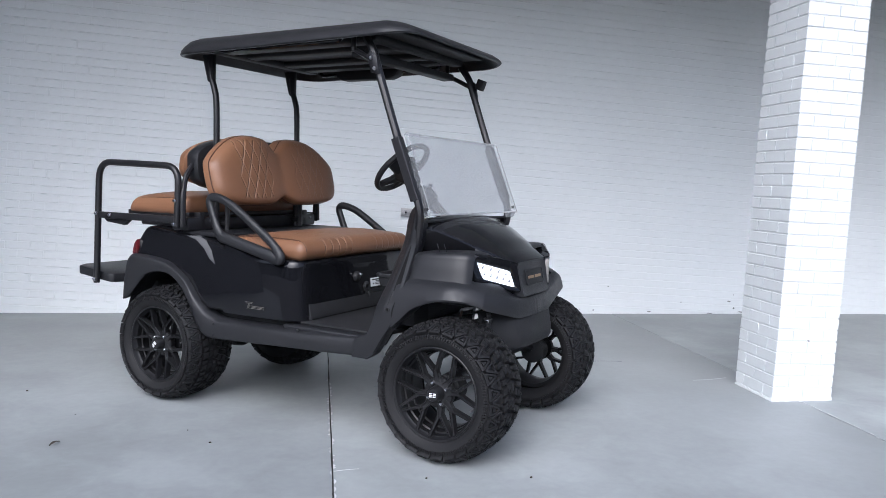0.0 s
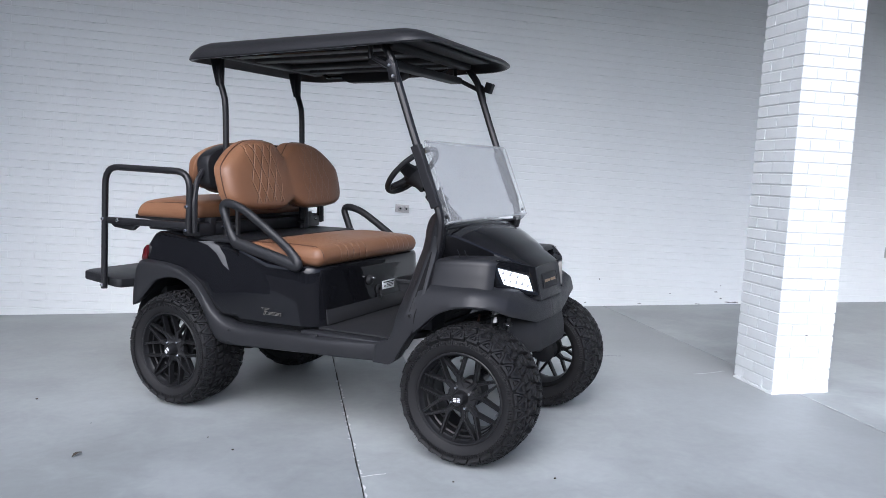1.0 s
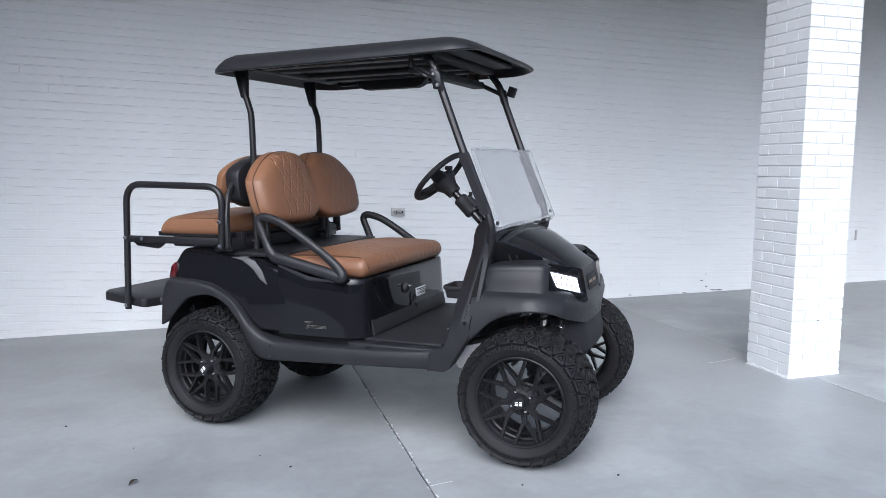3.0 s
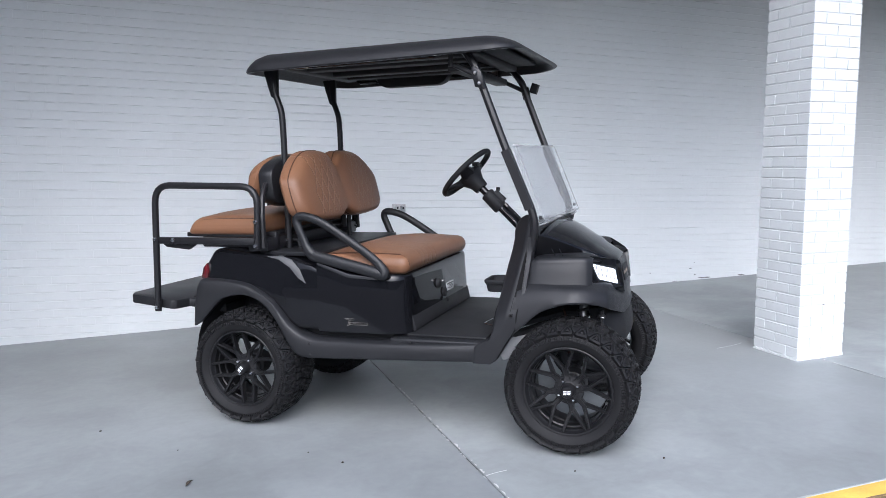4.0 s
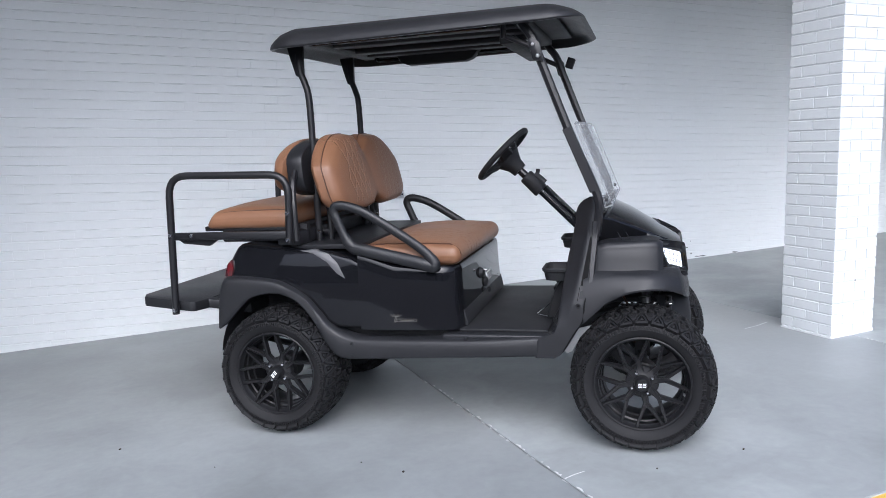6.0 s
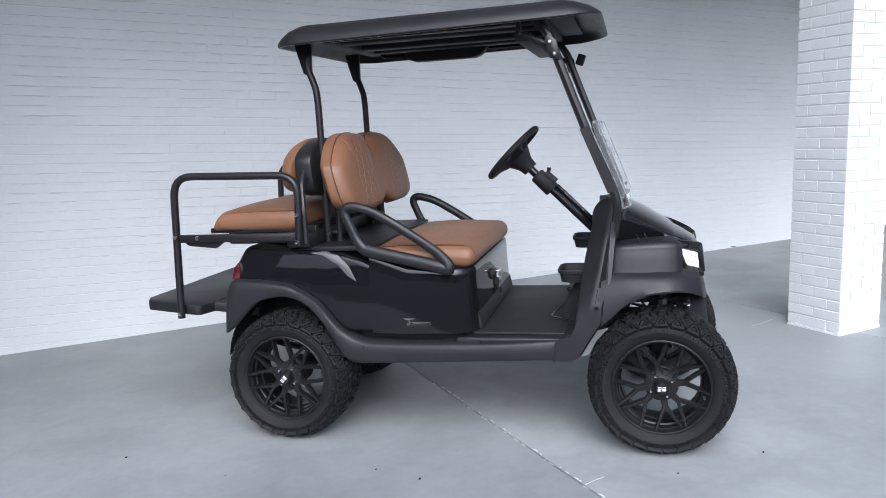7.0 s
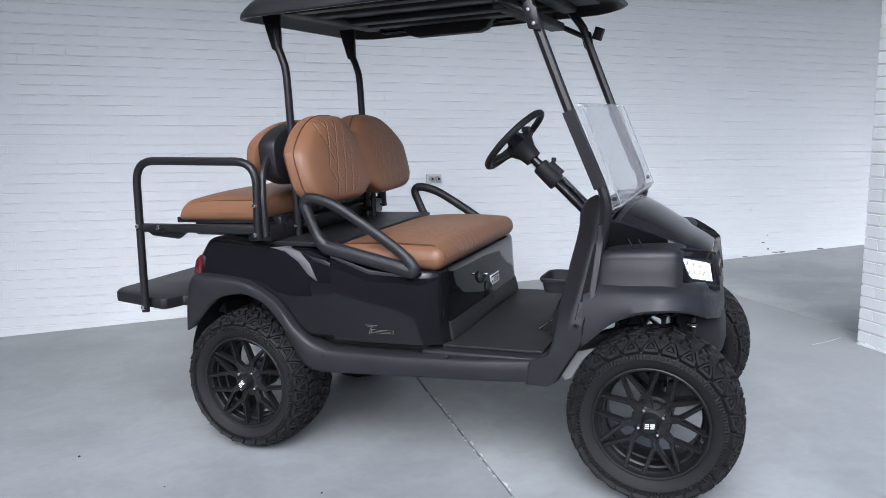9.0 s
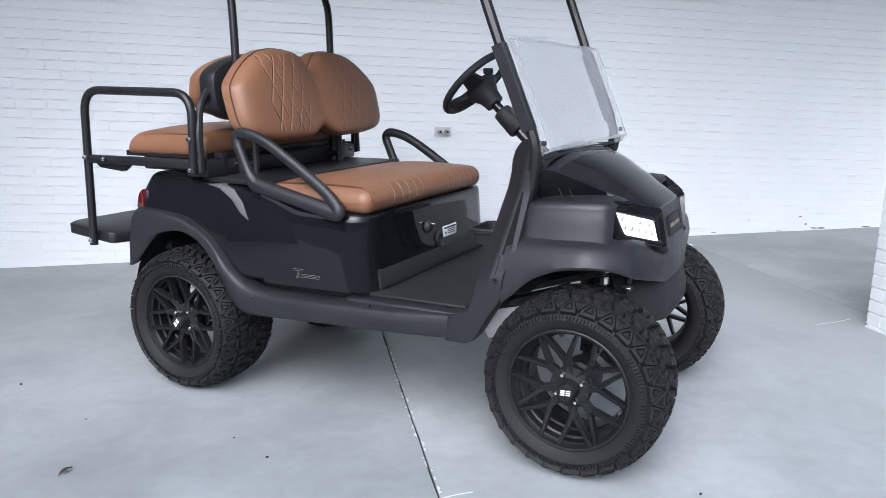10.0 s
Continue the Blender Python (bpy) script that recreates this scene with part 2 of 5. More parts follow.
def prism(bm, pts, y0, y1, bevel=0.0, seg=2, axis="y"):
    """A polygon in the xz plane (or yz, xy) pushed along the third axis, with rounded edges."""
    def put(u, v, w):
        return {"y": (u, w, v), "x": (w, u, v), "z": (u, v, w)}[axis]
    tmp = bmesh.new()
    a = [tmp.verts.new(put(u, v, y0)) for u, v in pts]
    b = [tmp.verts.new(put(u, v, y1)) for u, v in pts]
    tmp.faces.new(a)
    tmp.faces.new(list(reversed(b)))
    for i in range(len(pts)):
        j = (i + 1) % len(pts)
        tmp.faces.new((a[i], b[i], b[j], a[j]))
    bmesh.ops.recalc_face_normals(tmp, faces=tmp.faces)
    if bevel:
        edges = [e for e in tmp.edges if e.calc_face_angle(0) > radians(25)]
        bmesh.ops.bevel(tmp, geom=edges, offset=bevel, segments=seg, affect="EDGES", profile=0.5, clamp_overlap=True)
    merge(bm, tmp)
    return bm


def merge(bm, other, m=None):
    me = bpy.data.meshes.new("tmp")
    if m:
        bmesh.ops.transform(other, matrix=m, verts=other.verts)
    other.to_mesh(me)
    other.free()
    bm.from_mesh(me)
    bpy.data.meshes.remove(me)
    return bm


def rounded(pts, r=0.05, n=5, closed=False):
    """A polyline with its corners rounded."""
    pts = [Vector(p) for p in pts]
    out = []
    k = len(pts)
    for i, p in enumerate(pts):
        if not closed and i in (0, k - 1):
            out.append(p)
            continue
        a, b = pts[i - 1] - p, pts[(i + 1) % k] - p
        d = min(r, a.length * 0.49, b.length * 0.49)
        s, e = p + a.normalized() * d, p + b.normalized() * d
        for j in range(n + 1):
            t = j / n
            out.append(s * (1 - t) ** 2 + p * 2 * t * (1 - t) + e * t * t)
    return out


def tube(bm, pts, rad, segs=10, closed=False, flat=1.0, cap=True):
    """A round (or flattened) bar along a polyline."""
    pts = [Vector(p) for p in pts]
    k = len(pts)
    rings = []
    up = None
    for i, p in enumerate(pts):
        if closed:
            d = (pts[(i + 1) % k] - pts[i - 1]).normalized()
        else:
            d = (pts[min(i + 1, k - 1)] - pts[max(i - 1, 0)]).normalized()
        if up is None:
            up = Vector((0, 1, 0)) if abs(d.y) < 0.9 else Vector((0, 0, 1))
        s = d.cross(up).normalized()
        up = s.cross(d).normalized()
        ra = rad[i] if isinstance(rad, (list, tuple)) else rad
        rings.append([bm.verts.new(p + s * ra * math.cos(2 * math.pi * j / segs) + up * ra * flat * math.sin(2 * math.pi * j / segs)) for j in range(segs)])
    for i in range(k if closed else k - 1):
        a, b = rings[i], rings[(i + 1) % k]
        for j in range(segs):
            bm.faces.new((a[j], a[(j + 1) % segs], b[(j + 1) % segs], b[j]))
    if cap and not closed:
        bm.faces.new(rings[0])
        bm.faces.new(list(reversed(rings[-1])))
    return bm


def lathe(bm, prof, segs=48, closed=False, c=(0, 0, 0), axis="y", cap=True):
    """Turn a profile of (radius, along) about an axis through c."""
    rings = []
    for j in range(segs):
        a = 2 * math.pi * j / segs
        row = []
        for r, w in prof:
            u, v = r * math.cos(a), r * math.sin(a)
            p = {"y": (u, w, v), "x": (w, u, v), "z": (u, v, w)}[axis]
            row.append(bm.verts.new((p[0] + c[0], p[1] + c[1], p[2] + c[2])))
        rings.append(row)
    k = len(prof)
    for j in range(segs):
        a, b = rings[j], rings[(j + 1) % segs]
        for i in range(k if closed else k - 1):
            bm.faces.new((a[i], a[(i + 1) % k], b[(i + 1) % k], b[i]))
    if cap and not closed:
        for i in (0, k - 1):
            if prof[i][0] > 1e-4:
                bm.faces.new([r[i] for r in rings])
    bmesh.ops.remove_doubles(bm, verts=bm.verts, dist=1e-5)
    return bm


def loft(bm, rows, wrap=False, caps=False):
    """Skin rows of points, each with the same count."""
    vs = [[bm.verts.new(p) for p in row] for row in rows]
    for a, b in zip(vs, vs[1:]):
        k = len(a)
        for i in range(k if wrap else k - 1):
            bm.faces.new((a[i], a[(i + 1) % k], b[(i + 1) % k], b[i]))
    if caps:
        bm.faces.new(vs[0])
        bm.faces.new(list(reversed(vs[-1])))
    return bm


def smooth_line(pts, n=6):
    """Catmull-Rom through the points."""
    P = [Vector(p) for p in pts]
    out = []
    for i in range(len(P) - 1):
        p0, p1, p2, p3 = P[max(i - 1, 0)], P[i], P[i + 1], P[min(i + 2, len(P) - 1)]
        for j in range(n):
            t = j / n
            out.append(0.5 * ((2 * p1) + (p2 - p0) * t + (2 * p0 - 5 * p1 + 4 * p2 - p3) * t * t + (3 * p1 - p0 - 3 * p2 + p3) * t ** 3))
    out.append(P[-1])
    return out


def mirror_y(bm):
    bmesh.ops.scale(bm, vec=(1, -1, 1), verts=bm.verts)
    bmesh.ops.reverse_faces(bm, faces=bm.faces)
    return bm


def both(make, *where):
    """Build a part on the cart's right and again, mirrored, on its left."""
    name, mat, parent = where[:3]
    label = where[3] if len(where) > 3 else ""
    a = part(name, make(B()), mat, parent, label)
    b = part(name, mirror_y(make(B())), mat, parent, label)
    return a, b


# ---- setting ----
ground = new("ground", finish(rbox(B(), (0, 0, -0.65), (400, 400, 0.5), 0.01, 1), "ground", ASPHALT))
tagged(ground, "dark asphalt ground beside the raised porch", "ground", kind="structure")

def treeline(bm):
    r = random.Random(9)
    rows = [[], [], []]
    for i in range(181):
        a = radians(180 + i)
        d = 45 + 4 * noise.noise(Vector((i * 0.07, 0, 0)))
        h = 8 + 3.0 * noise.noise(Vector((i * 0.12, 5, 0))) + 1.2 * noise.noise(Vector((i * 0.9, 2, 0)))
        for k, z in enumerate((-3, h * 0.6, h)):
            rows[k].append((d * math.cos(a) + (0, 0.5, 2.5)[k] * math.cos(a), d * math.sin(a) + (0, 0.5, 2.5)[k] * math.sin(a), z))
    return loft(bm, rows)


backdrop = new("backdrop", finish(treeline(B()), "backdrop", FOLIAGE))
tagged(backdrop, "distant dark trees across the car park", "trees", kind="structure")

floor = new("floor", finish(rbox(B(), (1.5, (KERB_Y + WALL_Y) / 2 + 0.1, -0.1), (11, (WALL_Y - KERB_Y) / 2 + 0.1, 0.09), 0.002, 1), "floor", JOINT))
tagged(floor, "grey painted concrete porch floor with expansion joints", "floor", kind="structure")


def slab(x0, x1):
    bm = B()
    y0, y1, n = KERB_Y, WALL_Y, 90
    rows = []
    for i in range(n + 1):
        y = y0 + (y1 - y0) * i / n
        j0 = 0.004 * noise.noise(Vector((x0, y * 5, 3)))
        j1 = 0.004 * noise.noise(Vector((x1, y * 5, 0)))
        rows.append([(x0 + j0, y, -0.02), (x0 + 0.001 + j0, y, -0.003), (x0 + 0.006 + j0, y, 0), (x1 - 0.006 + j1, y, 0), (x1 - 0.001 + j1, y, -0.003), (x1 + j1, y, -0.02)])
    loft(bm, rows)
    return part("slab", bm, FLOOR_PAINT, floor)


JA, JB = 0.345, 3.03
for x0, x1 in ((-9, JA - 0.003), (JA + 0.003, JB - 0.002), (JB + 0.002, 12)):
    slab(x0, x1)

kerb_plain = new("kerb_plain", finish(rbox(B(), (-4.15, KERB_Y - 0.053, -0.081), (5.349, 0.053, 0.079), 0.002, 1), "kerb_plain", FLOOR_PAINT))
tagged(kerb_plain, "grey painted concrete kerb at the porch edge", "kerb", kind="structure")
kerb = new("kerb", finish(rbox(B(), (6.85, KERB_Y - 0.053, -0.081), (5.65, 0.053, 0.079), 0.002, 1), "kerb", YELLOW))
tagged(kerb, "yellow painted concrete kerb at the porch edge, its face worn brown", "kerb", kind="structure")


def kerb_face(bm):
    """The weathered face under the yellow paint, its upper edge ragged where the paint has come away."""
    rows = []
    for i in range(221):
        x = 1.201 + 11.29 * (i / 220) ** 1.6
        h = -0.004 - 0.006 * abs(noise.noise(Vector((x * 9, 0, 2))))
        d = 0.010 + 0.012 * noise.noise(Vector((x * 6, 4, 0)))
        y = KERB_Y - 0.106
        rows.append([(x, y - 0.004, -0.158), (x, y - 0.005, h - 0.03), (x, y - 0.003, h + 0.001), (x, y + 0.004 + max(0, d), 0.0006), (x, y + 0.006 + max(0, d), -0.004)])
    return loft(bm, rows)


def worn_edge(bm):
    """The paler bead of floor paint where the slab meets the kerb."""
    rows = []
    for i in range(161):
        x = 1.201 + 11.29 * (i / 160) ** 1.6
        w = 0.012 + 0.004 * noise.noise(Vector((x * 7, 1, 0)))
        rows.append([(x, KERB_Y - 0.003, -0.004), (x, KERB_Y + 0.001, 0.0012), (x, KERB_Y + w * 0.5, 0.0016), (x, KERB_Y + w, -0.001)])
    return loft(bm, rows)


part("kerb_face", kerb_face(B()), WORN_FACE, kerb, "bare brown weathered kerb face")
part("worn_edge", worn_edge(B()), PALE_BEAD, kerb, "pale worn edge of the floor paint")

for ob in (ground, floor, kerb, kerb_plain):
    ob.matrix_world = SLOPE

# the building stands plumb; the porch floor rises along it
COURSE, PHASE = 0.0677, 0.0222
wall = new("wall_north", finish(rbox(B(), (-2.5, WALL_Y + 0.105, CEIL_Z / 2 - 0.5), (15, 0.1, CEIL_Z / 2 + 0.5), 0.002, 1), "wall_north", WHITE_PAINT))
tagged(wall, "long white painted brick wall", "wall", kind="structure")

ceiling = new("ceiling", finish(rbox(B(), (-2.5, (3.2 + WALL_Y) / 2, CEIL_Z + 0.15), (15, (WALL_Y - 3.2) / 2 + 0.1, 0.149), 0.01, 1), "ceiling", CEILING))
tagged(ceiling, "plain painted porch ceiling", "ceiling", kind="structure")

# added walls out of view; they block light from the porch's two ends
for name, x, y0 in (("shade_wall_west", -4.3, 2.7), ("shade_wall_east", 7.7, 2.9)):
    end = new(name, finish(rbox(B(), (x, (y0 + WALL_Y) / 2, CEIL_Z / 2 - 0.5), (0.1, (WALL_Y - y0) / 2 - 0.001, CEIL_Z / 2 + 0.499), 0.002, 1), name, SHADE_WALL))
    tagged(end, "unseen dark grey wall added to shade one end of the porch", "wall", kind="structure")

COL = (2.850, 3.228, 4.0, 4.388)
column = new("column", finish(rbox(B(), ((COL[0] + COL[1]) / 2, (COL[2] + COL[3]) / 2, CEIL_Z / 2 + 0.03), ((COL[1] - COL[0]) / 2 - 0.0045, (COL[3] - COL[2]) / 2 - 0.0045, CEIL_Z / 2 - 0.03), 0.004, 1), "column", MORTAR))
# it leans a little out of plumb
column.matrix_world = pose(COL[0], COL[2], 0.142) @ pose(0, 0, 0, 0, -1.2, 0) @ pose(-COL[0], -COL[2], -0.142)
tagged(column, "square white painted brick column holding the porch ceiling", "column", kind="structure")

# ---- golf cart ----
cart = new("golf_cart")
cart.matrix_world = SLOPE @ pose(CART_X, CART_Y, 0, 0, 0, CART_TURN)
tagged(cart, "lifted black golf cart with tan quilted seats and headlights on", "golf cart")
WB, TRACK, TYRE_R = 1.683, 0.436, 0.299


def tyre_mesh():
    """Rounded carcass with rows of hollow triangular tread blocks that wrap onto the shoulder."""
    bm = B()
    half = [(0.188, 0.106), (0.197, 0.122), (0.214, 0.137), (0.234, 0.1425), (0.250, 0.138), (0.261, 0.126), (0.2695, 0.111), (0.2755, 0.092), (0.2795, 0.066), (0.2815, 0.035), (0.2820, 0.0)]
    prof = [(r, -a) for r, a in half] + [(r, a) for r, a in reversed(half[:-1])]
    lathe(bm, prof, 96, cap=False)
    crown = smooth_line([(a, r, 0) for r, a in reversed(half[2:])], 8)
    arc = [0.0]
    for a, b in zip(crown, crown[1:]):
        arc.append(arc[-1] + (b - a).length)

    def at(u, v, h):
        """u along the tread, v across it measured over the shoulder, h above the carcass."""
        t = abs(v)
        k = max(i for i in range(len(arc)) if arc[i] <= t + 1e-9)
        k = min(k, len(arc) - 2)
        f = (t - arc[k]) / (arc[k + 1] - arc[k])
        q = crown[k].lerp(crown[k + 1], f)
        d = (crown[k + 1] - crown[k]).normalized()
        n = Vector((-d.y, d.x, 0))
        if n.y < 0 and n.x < 0:
            n = -n
        y, r = q.x + n.x * h, q.y + n.y * h
        a = u / 0.293
        return (r * math.cos(a), math.copysign(y, v) if v else y, r * math.sin(a))

    def block(poly, h=0.014, shrink=0.84, pit=0.0):
        cu, cv = sum(p[0] for p in poly) / len(poly), sum(p[1] for p in poly) / len(poly)

        def ring(k, hh):
            return [bm.verts.new(at(cu + (u - cu) * k, cv + (v - cv) * k, hh)) for u, v in poly]

        def skin(a, b):
            for i in range(len(a)):
                j = (i + 1) % len(a)
                bm.faces.new((a[i], a[j], b[j], b[i]))
        lo, hi = ring(0.96, -0.002), ring(shrink, h)
        skin(lo, hi)
        if pit:
            i0, i1 = ring(shrink * 0.60, h), ring(shrink * 0.54, h - 0.010)
            skin(hi, i0)
            skin(i0, i1)
            if pit > 1:
                j0, j1 = ring(shrink * 0.36, h - 0.010), ring(shrink * 0.30, h - 0.003)
                skin(i1, j0)
                skin(j0, j1)
                bm.faces.new(j1)
            else:
                bm.faces.new(i1)
        else:
            bm.faces.new(hi)

    N = 27
    p = 2 * math.pi * 0.293 / N
    hair = random.Random(12)
    for i in range(N):
        u = i * p
        for s in (-1, 1):
            o = u + (0.5 * p if s > 0 else 0)
            # two rows of triangles, point to base, each with a hollow middle
            block([(o - 0.46 * p, s * 0.1440), (o + 0.46 * p, s * 0.1440), (o + 0.40 * p, s * 0.1270), (o + 0.10 * p, s * 0.0930), (o - 0.10 * p, s * 0.0930), (o - 0.40 * p, s * 0.1270)], 0.016, 0.86, 2)
            block([(o + 0.05 * p, s * 0.0830), (o + 0.95 * p, s * 0.0830), (o + 0.91 * p, s * 0.0960), (o + 0.58 * p, s * 0.1360), (o + 0.42 * p, s * 0.1360), (o + 0.09 * p, s * 0.0960)], 0.019, 0.85, 1)
            # stepped bars towards the middle
            block([(o - 0.34 * p, s * 0.0770), (o + 0.14 * p, s * 0.0770), (o + 0.28 * p, s * 0.0480), (o - 0.12 * p, s * 0.0460)], 0.020, 0.84)
            block([(o + 0.24 * p, s * 0.0760), (o + 0.58 * p, s * 0.0760), (o + 0.70 * p, s * 0.0400), (o + 0.40 * p, s * 0.0440)], 0.020, 0.82)
            block([(o - 0.20 * p, s * 0.0400), (o + 0.32 * p, s * 0.0420), (o + 0.44 * p, s * 0.0170), (o + 0.02 * p, s * 0.0150)], 0.020, 0.84)
            # comb of ribs that runs down onto the sidewall
            for q in range(5):
                c = o + (q + 0.5) / 5 * p
                long = 0.011 if q % 2 else 0.016
                block([(c - 0.075 * p, s * 0.1475), (c + 0.075 * p, s * 0.1475), (c + 0.05 * p, s * (0.1475 + long)), (c - 0.05 * p, s * (0.1475 + long))], 0.007, 0.78)
            # moulding hairs left on the new rubber
            for q in range(4):
                hu, hv = o + hair.uniform(0, 1) * p, s * hair.uniform(0.03, 0.150)
                lean = hair.uniform(-0.004, 0.004)
                foot = [bm.verts.new(at(hu + du, hv + dv, 0.008)) for du, dv in ((-0.0007, -0.0005), (0.0007, -0.0005), (0, 0.0008))]
                tip = bm.verts.new(at(hu + lean, hv, hair.uniform(0.026, 0.034)))
                for e in range(3):
                    bm.faces.new((foot[e], foot[(e + 1) % 3], tip))
        block([(u - 0.36 * p, -0.012), (u + 0.22 * p, -0.014), (u + 0.42 * p, 0.012), (u - 0.16 * p, 0.014)], 0.020, 0.84)
    return finish(bm, "tyre", RUBBER, 30)


def rim_mesh():
    """Stepped barrel with a thin rolled lip."""
    bm = B()
    lathe(bm, [(0.200, -0.100), (0.1995, -0.1085), (0.196, -0.1105), (0.1905, -0.109), (0.188, -0.104), (0.186, -0.094), (0.179, -0.086), (0.1775, -0.060), (0.171, -0.056), (0.169, -0.020), (0.163, -0.014), (0.161, 0.030), (0.172, 0.085), (0.187, 0.10), (0.191, 0.095), (0.180, 0.06), (0.172, 0.02), (0.180, -0.05), (0.189, -0.09)], 64, closed=True)
    return finish(bm, "rim", RIM, 30)


PAIR = 19.0


def spoke_mesh():
    """One Y-shaped spoke, reaching out along +x, its grooved face towards -y."""
    bm = B()

    def bar(stations, d=0.030):
        rows = []
        for i, (x, y, z, w) in enumerate(stations):
            a, b = stations[max(i - 1, 0)], stations[min(i + 1, len(stations) - 1)]
            f = Vector((b[0] - a[0], 0, b[2] - a[2])).normalized()
            sd = Vector((-f.z, 0, f.x))
            p = Vector((x, y, z))
            rows.append([p + sd * (w * k) + Vector((0, dy, 0)) for k, dy in ((-1.0, 0.005), (-0.82, 0.0), (-0.62, 0.0), (-0.45, 0.0045), (0.45, 0.0045), (0.62, 0.0), (0.82, 0.0), (1.0, 0.005), (0.8, d), (-0.8, d))])
        loft(bm, rows, wrap=True, caps=True)

    bar([(0.030, -0.078, 0, 0.0215), (0.062, -0.080, 0, 0.0145), (0.104, -0.089, 0, 0.0105)])
    for s in (-1, 1):
        end = radians(16.4) * s
        a, b = Vector((0.094, -0.087, 0.004 * s)), Vector((0.1875 * math.cos(end), -0.105, 0.1875 * math.sin(end)))
        pts = [(*a.lerp(b, t), 0.0085 - 0.0028 * t) for t in (0, 0.3, 0.65, 1.0)]
        bar(pts)
    return finish(bm, "spoke", RIM, 30)


TYRE_ME, RIM_ME, SPOKE_ME = tyre_mesh(), rim_mesh(), spoke_mesh()
DISH = -0.017
for _m in (RIM_ME, SPOKE_ME):
    _m.transform(Matrix.Translation((0, DISH, 0)))
_b = lathe(B(), [(0.0, -0.1235), (0.018, -0.124), (0.024, -0.1235), (0.028, -0.119), (0.031, -0.100), (0.034, -0.082), (0.046, -0.078), (0.064, -0.076), (0.068, -0.070), (0.066, -0.045), (0.05, -0.03), (0.0, -0.03)], 32)
CAP_ME = finish(_b, "hub", RIM)
CAP_ME.transform(Matrix.Translation((0, DISH, 0)))
NUT_ME = finish(lathe(B(), [(0, -0.016), (0.005, -0.0155), (0.0085, -0.011), (0.0095, 0.006), (0, 0.006)], 10), "lug_nut", CHROME)
VALVE_ME = finish(lathe(B(), [(0, -0.014), (0.003, -0.014), (0.0036, -0.006), (0.005, -0.004), (0.005, 0.012), (0, 0.012)], 8), "valve_stem", STEEL)
DRUM_ME = finish(lathe(B(), [(0.0, -0.03), (0.045, -0.03), (0.062, -0.02), (0.064, 0.05), (0.03, 0.06), (0.0, 0.06)], 32), "brake_drum", DARK)


def bars_mesh(name, mat, strokes, depth=0.002, w=0.0022):
    """Plain raised strokes in the xz plane, facing -y."""
    bm = B()
    for x0, z0, x1, z1 in strokes:
        a, b = Vector((x0, 0, z0)), Vector((x1, 0, z1))
        d = (b - a).normalized()
        s = Vector((-d.z, 0, d.x)) * w
        lo = [a - s, b - s, b + s, a + s]
        v0 = [bm.verts.new(p) for p in lo]
        v1 = [bm.verts.new(p + Vector((0, -depth, 0))) for p in lo]
        bm.faces.new(v1)
        for i in range(4):
            bm.faces.new((v0[i], v0[(i + 1) % 4], v1[(i + 1) % 4], v1[i]))
    return finish(bm, name, mat)


LOGO_ME = bars_mesh("cap_emblem", EMBLEM_WHITE, [(x + d, z, x + d + 0.014, z) for x in (-0.0165, 0.0015) for z, d in ((-0.0065, 0.0), (0.0, 0.001), (0.0065, 0.002))], 0.001, 0.0022)


def wheel(x, y, spin, size=1.0, tilt=0):
    out = pose(x, y, TYRE_R * size, 0, 0, 0 if y < 0 else 180) @ pose(0, 0, 0, 0, spin, 0) @ Matrix.Scale(size, 4)
    w = new("wheel", RIM_ME)
    w.parent = cart
    w.matrix_basis = out
    tagged(w, "black multi-spoke alloy wheel with a knobbly tyre")

    def sub(name, me, m=None, label=""):
        o = new(name, me)
        o.parent = w
        if m:
            o.matrix_basis = m
        if label:
            tagged(o, label)
    sub("tyre", TYRE_ME, label="knobbly off-road black rubber tyre")
    # eight spokes in four pairs, a lug nut at the root of each pair
    for i in range(4):
        for k in (-1, 1):
            sub("spoke", SPOKE_ME, pose(0, 0, 0, 0, 45 + 90 * i + k * PAIR, 0))
    sub("hub", CAP_ME)
    sub("cap_emblem", LOGO_ME, pose(0, DISH - 0.1242, 0) @ pose(0, 0, 0, 0, -spin - tilt, 0))
    sub("valve_stem", VALVE_ME, pose(0.172 * math.cos(radians(2)), DISH - 0.090, 0.172 * math.sin(radians(2))), "short bright valve stem")
    for i in range(4):
        a = radians(45 + 90 * i)
        sub("lug_nut", NUT_ME, pose(0.047 * math.cos(a), DISH - 0.078, 0.047 * math.sin(a)), "chrome lug nut")
    sub("brake_drum", DRUM_ME)
    return w


wheel(WB, -TRACK - 0.022, 17, 1.02, 4)
wheel(-0.006, -TRACK - 0.036, -7, 1.01, 48)
wheel(WB + 0.01, TRACK + 0.07, 20, 1.02)
wheel(-0.006, TRACK + 0.02, 65, 1.01)


# chassis and running gear
def chassis(bm):
    for s in (-1, 1):
        tube(bm, [(-0.30, s * 0.20, 0.50), (0.2, s * 0.22, 0.42), (1.25, s * 0.22, 0.42), (1.55, s * 0.18, 0.52), (1.85, s * 0.16, 0.52)], 0.03, 8)
    rbox(bm, (0.62, 0, 0.47), (0.62, 0.47, 0.035), 0.01, 1)
    rbox(bm, (0.05, 0, 0.58), (0.20, 0.30, 0.10), 0.02, 1)
    rbox(bm, (1.62, 0, 0.69), (0.16, 0.20, 0.07), 0.02, 1)
    return bm


